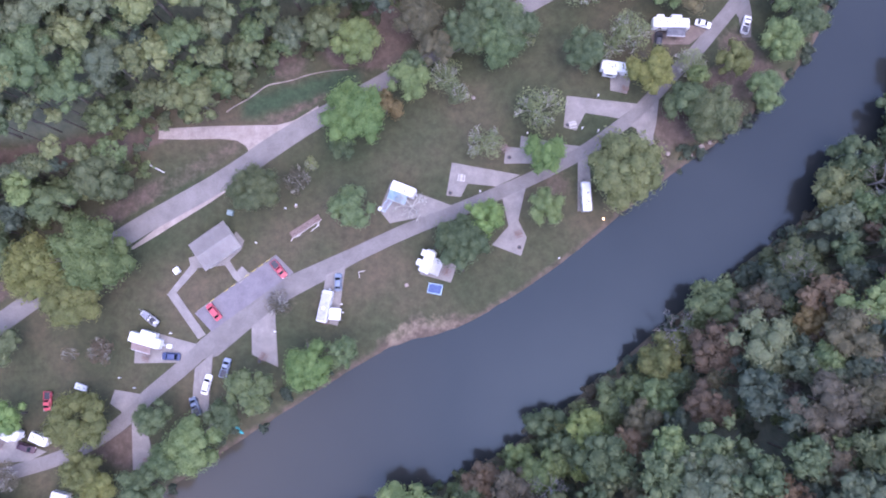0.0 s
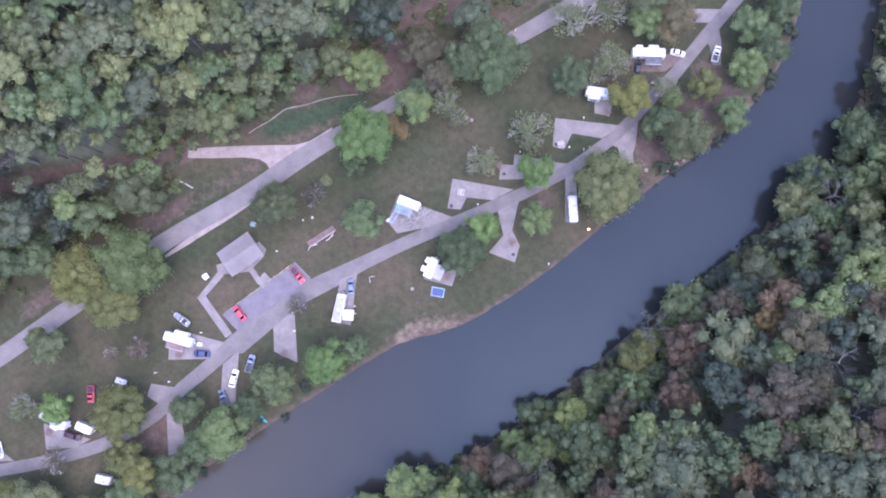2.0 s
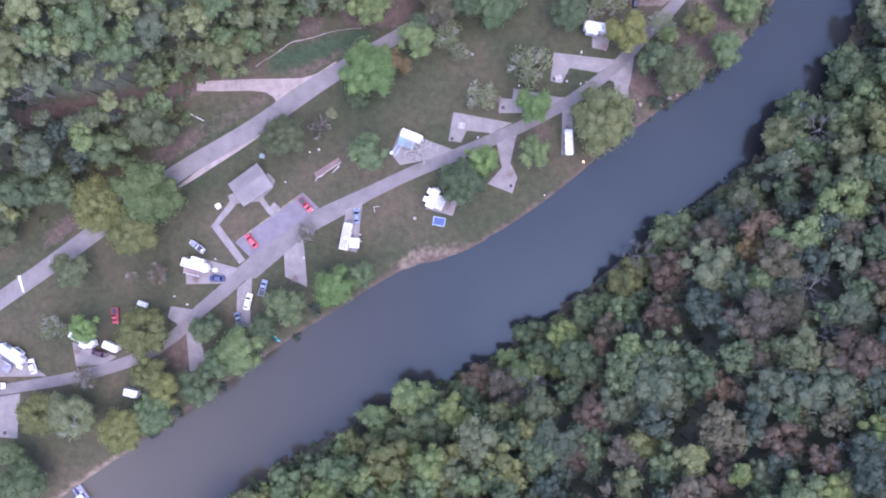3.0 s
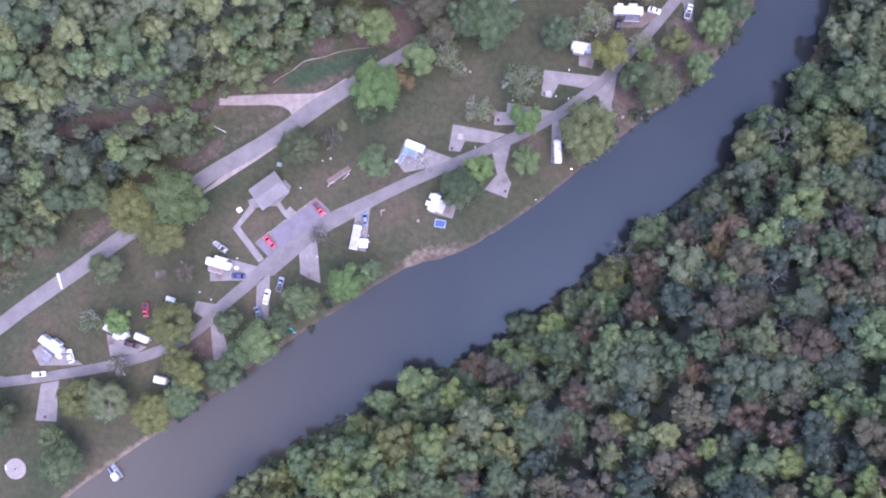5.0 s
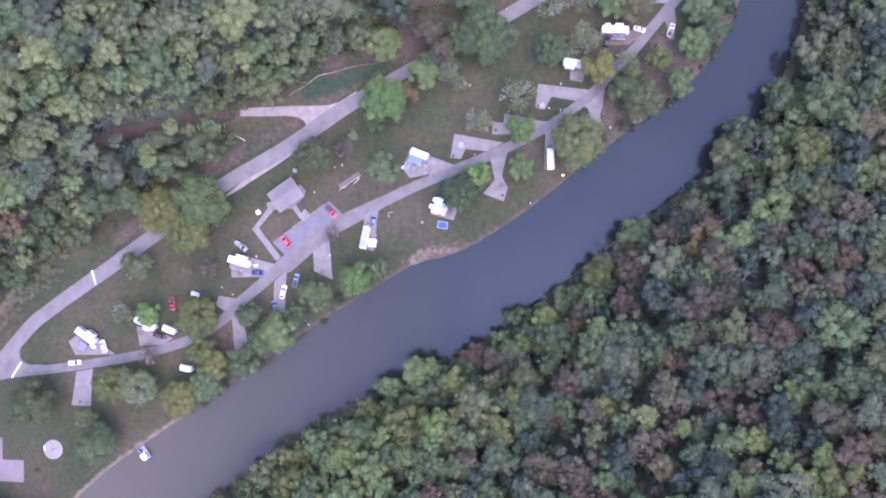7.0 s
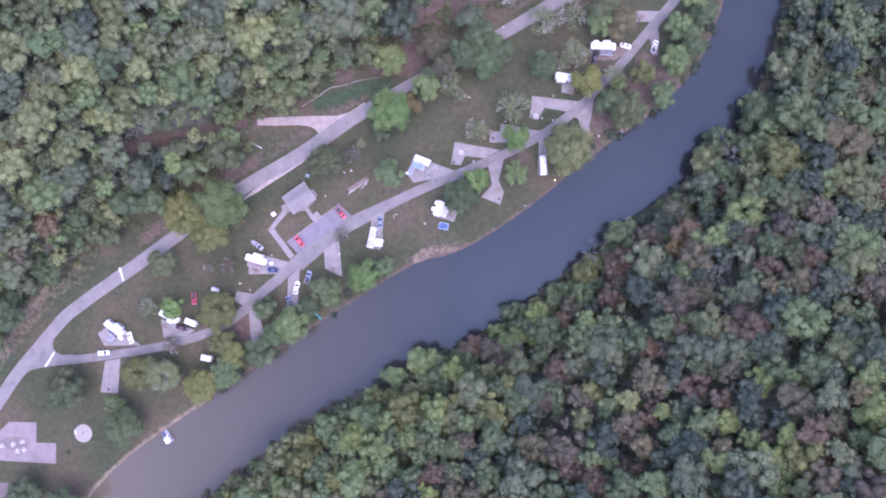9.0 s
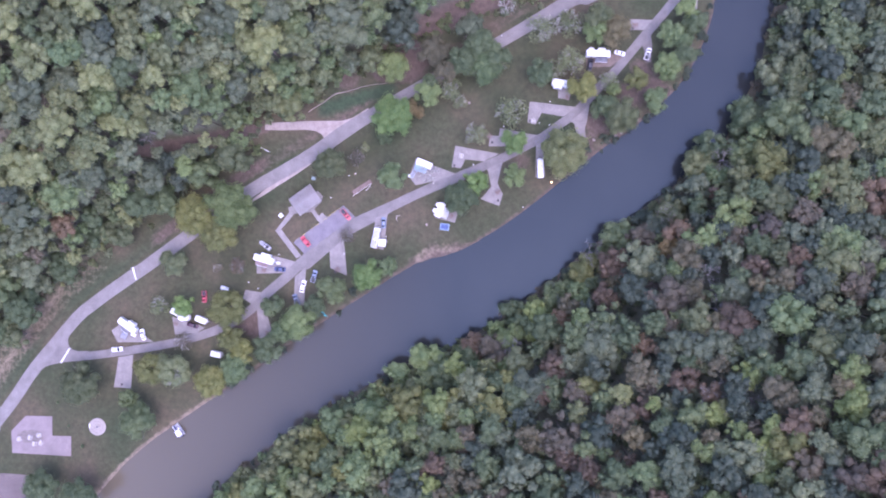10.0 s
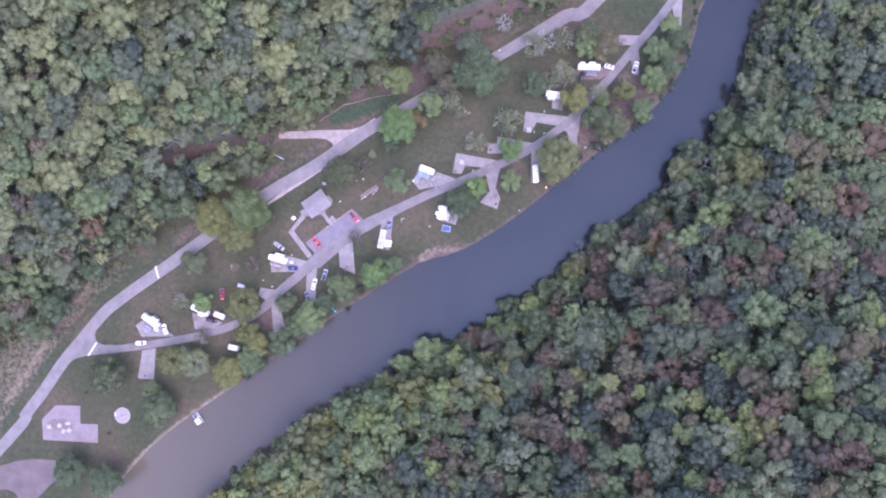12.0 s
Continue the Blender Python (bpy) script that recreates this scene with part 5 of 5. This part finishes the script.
# ---- the wash house with its paths ----
METAL_ROOF = surface("pale_metal_roof", (0.344, 0.317, 0.305), (0.428, 0.400, 0.382), 0.35, 0.55, 0.0, fine=7.0)
BLOCK = surface("painted_block_wall", (0.42, 0.40, 0.36), (0.54, 0.52, 0.47), 1.0, 0.9)
WOOD = surface("weathered_timber", (0.155, 0.110, 0.095), (0.265, 0.200, 0.178), 1.5, 0.9)


def wash_house():
    root = empty_thing("wash_house", pose(-61.8, 16.9, 0, 0, 0, 35), "low wash house with a pale grey gabled metal roof", "building")
    L, Wd, eave, ridge = 10.2, 7.8, 2.9, 3.3
    bm = bmesh.new()
    for sx, sy, lx, ly in ((0, 1, L - 1.2, 0.2), (0, -1, L - 1.2, 0.2), (1, 0, 0.2, Wd - 1.6), (-1, 0, 0.2, Wd - 1.6)):
        box(bm, (sx * (L - 1.2) / 2, sy * (Wd - 1.4) / 2, eave / 2), (lx, ly, eave), 0.01)
    part("wall", bm, BLOCK, root)
    for s in (-1, 1):
        r = part("roof", quad_plate(bmesh.new(), [(-L / 2, s * Wd / 2, eave), (L / 2, s * Wd / 2, eave), (L / 2, 0, ridge), (-L / 2, 0, ridge)][::s], 0.09), METAL_ROOF, root)
        for k in range(17):
            x = -L / 2 + 0.3 + k * (L - 0.6) / 16
            rib = rod(bmesh.new(), (x, s * Wd / 2, eave + 0.04), (x, s * 0.05, ridge + 0.03), 0.022, 0.022, 4)
            part("roof_seam", rib, METAL_ROOF, r)
    part("ridge_cap", box(bmesh.new(), (0, 0, ridge + 0.01), (L, 0.1, 0.03), 0.008), METAL_ROOF, root)
    for k, (x, y) in enumerate(((0.5, 1.9), (-1.9, -0.5))):
        part("roof_vent", rod(bmesh.new(), (x, y, 3.05), (x, y, 3.6), 0.14), GREYMETAL, root)
    for s in (-1, 1):
        gable = bmesh.new()
        v = [gable.verts.new(q) for q in ((s * (L - 1.2) / 2, -(Wd - 1.4) / 2, eave), (s * (L - 1.2) / 2, (Wd - 1.4) / 2, eave), (s * (L - 1.2) / 2, 0, ridge - 0.12))]
        bmesh.ops.solidify(gable, geom=[gable.faces.new(v)], thickness=0.12)
        part("gable", gable, BLOCK, root)
        part("door", box(bmesh.new(), (s * 2.4, -(Wd - 1.4) / 2 - 0.11, 1.05), (0.95, 0.06, 2.1), 0.01), GREYMETAL, root)
        part("window", box(bmesh.new(), (s * 2.4, (Wd - 1.4) / 2 + 0.11, 2.0), (1.2, 0.04, 0.5), 0.01), GLASS, root)


wash_house()
slab("apron", [(-68.5, 11.6), (-60.2, 12.4), (-55.6, 18.3), (-57.2, 20.2), (-62.4, 10.0), (-64.5, 9.0)][:2] + [(-56.2, 16.4), (-55.6, 18.4), (-57.6, 20.6), (-62, 17), (-69.2, 14.2)], CONCRETE, "concrete apron round the wash house", "slab", lift=0.06)
slab("footpath", [(-68.4, 12.9), (-67.0, 11.5), (-72.1, 5.6), (-74.3, 5.2)], CONCRETE, "narrow concrete footpath to the wash house", "footpath", lift=0.045)
slab("footpath", [(-74.3, 5.5), (-72.1, 6.1), (-64.3, -4.3), (-66.1, -5.4)], CONCRETE, "narrow concrete footpath beside the lot", "footpath", lift=0.05)
slab("footpath", [(-61.1, 13.8), (-59.9, 14.8), (-56.5, 9.8), (-57.7, 9.0)], CONCRETE, "short concrete footpath to the lot", "footpath", lift=0.045)
slab("ramp", [(-58.3, 9.6), (-56, 12.2), (-53.9, 10.3), (-56.3, 7.9)], CONCRETE, "concrete ramp pad at the lot's edge", "slab", lift=0.055)


def kerb_run():
    a, b = Vector((-66.6, 1.3, 0)), Vector((-47.6, 14.9, 0))
    ang = math.degrees(math.atan2(b.y - a.y, b.x - a.x))
    mid = (a + b) / 2
    root = empty_thing("kerb", pose(mid.x, mid.y, 0, 0, 0, ang), "concrete kerb with worn yellow dashes along the lot", "kerb", kind="structure")
    n = (b - a).length
    part("kerb_stone", box(bmesh.new(), (0, 0, 0.06), (n, 0.16, 0.24), 0.02), CONCRETE, root)
    for k in range(9):
        if k not in (1, 4):
            part("yellow_dash", box(bmesh.new(), (-n / 2 + 4.5 + k * 2.05, 0, 0.186), (1.3, 0.15, 0.012)), YELLOW, root, "worn yellow paint")


kerb_run()
slab("stop_line", [(-160.4, -46.2), (-159.8, -46.5), (-156.2, -40.9), (-156.8, -40.7)], LINE, "white stop line across the camp road", "road marking", lift=0.062, edge=0.0)
slab("cross_line", [(-131.2, -8.9), (-130.4, -8.7), (-129.2, -13.6), (-129.7, -13.7)], LINE, "white line across the highway", "road marking", lift=0.052, edge=0.0)


def canopy_tent(x, y, heading, size, label, cloth):
    root = empty_thing("canopy_tent", pose(x, y, 0.03, 0, 0, heading), label, "tent")
    h = size / 2
    bm = bmesh.new()
    top = bm.verts.new((0, 0, 2.75))
    ring = [bm.verts.new(p) for p in ((-h, -h, 2.2), (h, -h, 2.2), (h, h, 2.2), (-h, h, 2.2))]
    low = [bm.verts.new((v.co.x, v.co.y, 1.98)) for v in ring]
    for k in range(4):
        bm.faces.new((ring[k], ring[(k + 1) % 4], top))
        bm.faces.new((low[k], low[(k + 1) % 4], ring[(k + 1) % 4], ring[k]))
    part("canopy", bm, cloth, root)
    for sx in (-1, 1):
        for sy in (-1, 1):
            part("leg", rod(bmesh.new(), (sx * h * 0.95, sy * h * 0.95, 0), (sx * h * 0.95, sy * h * 0.95, 2.05), 0.025), GREYMETAL, root)


canopy_tent(-32.6, 0.6, -5, 2.8, "square white canopy tent beside a trailer", CLOTH_WHITE)
canopy_tent(-133.3, -35.2, -30, 2.4, "grey canopy tent beside a trailer", CLOTH_GREY)


def picnic_table(x, y, heading, label="weathered picnic table on a concrete pad", top=None):
    root = empty_thing("picnic_table", pose(x, y, 0.02, 0, 0, heading), label, "picnic table", "picnic tables")
    for k in range(5):
        part("plank", box(bmesh.new(), (0, -0.3 + k * 0.15, 0.75), (1.85, 0.14, 0.04), 0.008), top or WOOD, root)
    for s in (-1, 1):
        part("bench", box(bmesh.new(), (0, s * 0.72, 0.45), (1.85, 0.26, 0.04), 0.01), top or WOOD, root)
        part("leg_frame", rod(rod(bmesh.new(), (s * 0.65, -0.75, 0), (s * 0.65, 0.25, 0.74), 0.03), (s * 0.65, 0.75, 0), (s * 0.65, -0.25, 0.74), 0.03), GREYMETAL, root)


PALE_WOOD = surface("pale_timber", (0.40, 0.37, 0.34), (0.55, 0.52, 0.49), 1.5, 0.9)
for x, y, a in ((-2.6, 33.4, 80), (7.9, 40.6, 40), (11.0, 19.6, 20), (24.4, 46.2, 10), (37.0, 54.8, -30), (-50, -9.5, 60), (-77.4, -34.2, 85), (-78.6, -9.9, -16), (-6.2, 10.6, 60), (-113.4, -30.6, -12), (62, 81.2, 5), (-35.2, -0.9, 78), (50.5, 67.6, -4)):
    picnic_table(x, y, a, top=PALE_WOOD if a in (80, 10) else None)
for x, y, a in ((-177.2, -76.6, 20), (-172.8, -76.0, 70), (-169.0, -75.0, 15), (-171.0, -78.4, 80), (-168.4, -78.0, 50)):
    picnic_table(x, y, a, "pale-topped picnic table on the big concrete slab", PALE_WOOD)


slab("scorched_patch", [(-178.5, -75.6), (-176.0, -73.4), (-172.0, -73.0), (-168.6, -73.8), (-168.0, -76.4), (-171.0, -78.0), (-175.4, -78.2)], surface("stained_concrete", (0.13, 0.105, 0.095), (0.24, 0.21, 0.195), 0.9, 0.9), "brown stained patch of the concrete slab", "stain", lift=0.026, edge=0.0)


def fire_ring(x, y, lit=False):
    root = empty_thing("fire_ring", pose(x, y, 0.0), "rusty steel fire ring with ash" + (" and a small live fire" if lit else ""), "fire ring", "fire rings")
    bm = bmesh.new()
    for k in range(16):
        a, b = k * math.pi / 8, (k + 1) * math.pi / 8
        rod(bm, (0.45 * math.cos(a), 0.45 * math.sin(a), 0.16), (0.45 * math.cos(b), 0.45 * math.sin(b), 0.16), 0.045, 0.045, 6)
    part("ring", bm, surface("rusty_steel", (0.06, 0.035, 0.025), (0.13, 0.08, 0.06), 4.0, 0.9) if "rusty_steel" not in bpy.data.materials else bpy.data.materials["rusty_steel"], root)
    part("ash", rod(bmesh.new(), (0, 0, 0.0), (0, 0, 0.08), 0.43, 0.38, 14), BLACK, root, "black ash")
    if lit:
        m, nodes, links, b = node_material("embers", 0.9)
        b.inputs["Emission Color"].default_value = (1.0, 0.55, 0.2, 1)
        b.inputs["Emission Strength"].default_value = 6.0
        part("embers", rod(bmesh.new(), (0, 0, 0.08), (0, 0, 0.3), 0.18, 0.06, 9), m, root, "glowing orange embers")


for x, y in ((-5.3, 29.8), (9.0, 38.4), (11.2, 16.5), (23.2, 46.3), (-51.0, -10.6), (-2.4, 11.1), (-76.4, -35.4), (47.0, 38.7), (61.2, 80.2), (-135.5, -54.6)):
    fire_ring(x, y)
fire_ring(31.3, 23.2, True)


def pedestal(x, y):
    root = empty_thing("power_pedestal", pose(x, y, 0), "white electric hook-up post beside a pad", "post", "hook-up posts")
    part("post", box(bmesh.new(), (0, 0, 0.5), (0.2, 0.2, 1.0), 0.02), WHITE, root)
    part("meter_box", box(bmesh.new(), (0, 0.05, 1.1), (0.36, 0.28, 0.4), 0.04), WHITE, root)


for x, y in ((1.9, 30.0), (26.6, 45.3), (30.4, 44.6), (-72.6, -4.0), (-80.9, -17.0), (-31.2, 2.9), (-31.0, 1.0), (13.4, 44.2), (30.6, 53.3), (-52.4, 17.8), (-42.8, 27.0), (-84.6, -14.6), (20.5, 13.8), (-45.4, 26.2), (12.6, 78.2), (8.4, 70.4), (-47.2, -3.6)):
    pedestal(x, y)


def simple_box(name, x, y, heading, size, material, label, category, lid=None):
    root = empty_thing(name, pose(x, y, 0.0, 0, 0, heading), label, category)
    part("body", box(bmesh.new(), (0, 0, size[2] / 2), size, 0.05), material, root)
    part("lid", box(bmesh.new(), (0, 0, size[2] + 0.03), (size[0] * 1.04, size[1] * 1.04, 0.08), 0.03), lid or material, root)
    return root


simple_box("utility_cabinet", -71.8, 11.1, 35, (1.4, 1.4, 0.9), WHITE, "square white utility cabinet beside the footpath", "cabinet")
simple_box("dumpster", -59.0, 25.2, -12, (1.4, 1.2, 1.1), surface("faded_green_steel", (0.16, 0.22, 0.22), (0.25, 0.32, 0.32), 2.0, 0.6), "faded green steel rubbish bin by the highway", "bin")
simple_box("storage_box", -72.9, -7.1, -8, (1.3, 0.9, 0.7), WHITE, "white storage box beside a trailer", "box")
simple_box("storage_box", -130.4, -35.1, -27, (1.8, 1.1, 0.8), WHITE, "white storage box beside a trailer", "box")
simple_box("cooler", -22.4, 26.0, 56, (0.9, 0.6, 0.5), WHITE, "white cooler at a camp pad's edge", "cooler")
simple_box("fire_pit_stone", -15.8, 7.5, 20, (0.8, 0.8, 0.3), GRAVEL, "pale stone block in the grass", "stone")


def rug(x, y, heading, lx, ly, inner, label):
    root = empty_thing("camp_mat", pose(x, y, 0.0, 0, 0, heading), label, "mat")
    part("border", box(bmesh.new(), (0, 0, 0.012), (lx, ly, 0.024), 0.004), CLOTH_BLUE, root, "pale woven border")
    part("field", box(bmesh.new(), (0, 0, 0.02), (lx - 0.3, ly - 0.3, 0.024), 0.004), inner, root)


rug(-9.0, 6.6, -10, 3.4, 2.4, surface("blue_mat", (0.06, 0.09, 0.20), (0.10, 0.14, 0.27), 2.0, 0.8), "rectangular blue camp mat with pale border")
rug(-20.8, 27.0, 56, 3.6, 1.4, CLOTH_GREY, "narrow grey camp mat")


def timber_bridge():
    root = empty_thing("timber_ramp", pose(-40.5, 21.8, 0, 0, 0, 33), "old brown timber footbridge lying on the grass", "footbridge")
    for s in (-1, 1):
        part("beam", box(bmesh.new(), (0, s * 0.72, 0.22), (8.4, 0.22, 0.4), 0.03), PALE_WOOD if s < 0 else WOOD, root)
    for k in range(26):
        part("plank", box(bmesh.new(), (-4.0 + k * 0.32, 0.02 * math.sin(k * 3), 0.45), (0.28, 1.5, 0.05), 0.01, 1.2 * math.sin(k * 5)), WOOD, root)


timber_bridge()


def loose_board(x, y, heading, long):
    root = empty_thing("loose_board", pose(x, y, 0.0, 0, 0, heading), "weathered timber board lying beside the old footbridge", "board", "loose boards")
    part("plank", box(bmesh.new(), (0, 0, 0.09), (long, 0.24, 0.1), 0.015), PALE_WOOD, root)


for x, y, heading, long in ((-43.6, 18.9, 58, 1.6), (-42.6, 19.4, 20, 2.0), (-38.2, 21.4, 40, 2.6), (-37.4, 22.6, 70, 1.5)):
    loose_board(x, y, heading, long)


def pole_heap():
    root = empty_thing("fallen_pole", pose(-78.1, 36.5, 0.1, 0, 0, -28), "white pole lying in the rough grass", "pole")
    part("shaft", rod(bmesh.new(), (-2.3, 0, 0.1), (2.3, 0, 0.1), 0.14, 0.09, 8), CLOTH_WHITE, root)
    part("cap", rod(bmesh.new(), (-2.6, 0, 0.12), (-2.25, 0, 0.12), 0.35, 0.3, 8), CLOTH_WHITE, root)


pole_heap()


def fire_circle():
    root = empty_thing("fire_circle", pose(-145.6, -71.5, 0), "round pale concrete fire circle with a centre ring", "fire circle")
    bm = rod(bmesh.new(), (0, 0, -0.2), (0, 0, 0.06), 3.45, 3.4, 40)
    tan = surface("tan_concrete", (0.276, 0.241, 0.213), (0.354, 0.315, 0.281), 0.5, 0.9, fine=5.0)
    part("paving", bm, tan, root)
    for rad in (1.15, 2.2):
        ring = bmesh.new()
        for k in range(28):
            a, b = k * math.pi / 14, (k + 1) * math.pi / 14
            rod(ring, (rad * math.cos(a), rad * math.sin(a), 0.055), (rad * math.cos(b), rad * math.sin(b), 0.055), 0.04, 0.04, 4)
        part("joint_ring", ring, WOOD, root, "dark ring-shaped joint")
    part("centre_ring", rod(bmesh.new(), (0, 0, 0.0), (0, 0, 0.3), 0.45, 0.42, 16), GREYMETAL, root)
    part("ash", rod(bmesh.new(), (0, 0, 0.2), (0, 0, 0.31), 0.36, 0.33, 16), BLACK, root)
    part("bench", box(bmesh.new(), (-3.0, 0.5, 0.3), (0.4, 1.7, 0.1), 0.02, 8), CLOTH_WHITE, root)


fire_circle()


def garden_frame(x, y):
    root = empty_thing("log_edging", pose(x, y, 0, 0, 0, 10), "small pale timber edging corner in the grass", "edging")
    part("rail", box(bmesh.new(), (0, 0, 0.12), (1.6, 0.16, 0.16), 0.02), PALE_WOOD, root)
    part("stile", box(bmesh.new(), (-0.7, -0.8, 0.12), (0.16, 1.5, 0.16), 0.02), PALE_WOOD, root)


garden_frame(-26.7, 10.8)


def boulder(x, y, r, seed):
    bm = bmesh.new()
    bmesh.ops.create_icosphere(bm, subdivisions=3, radius=r)
    for v in bm.verts:
        v.co *= 1 + 0.3 * noise.noise(v.co * (1.3 / r) + Vector((seed, 0, 0)))
        v.co.z *= 0.55
    ob = part("boulder", bm, GRAVEL)
    ob.location = (x, y, 0.1)
    tagged(ob, "pale weathered boulder on the bare earth", "boulder", "boulders")


for k, (x, y, r) in enumerate(((-43, 26.9, 0.6), (46.9, 38.9, 0.8), (55, 40.5, 0.9), (57, 41.5, 0.7), (-78, -37.4, 0.5), (52.5, 38.5, 0.6), (-1.2, 54, 0.9), (0.4, 53.4, 0.7))):
    boulder(x, y, r * 0.7, k)
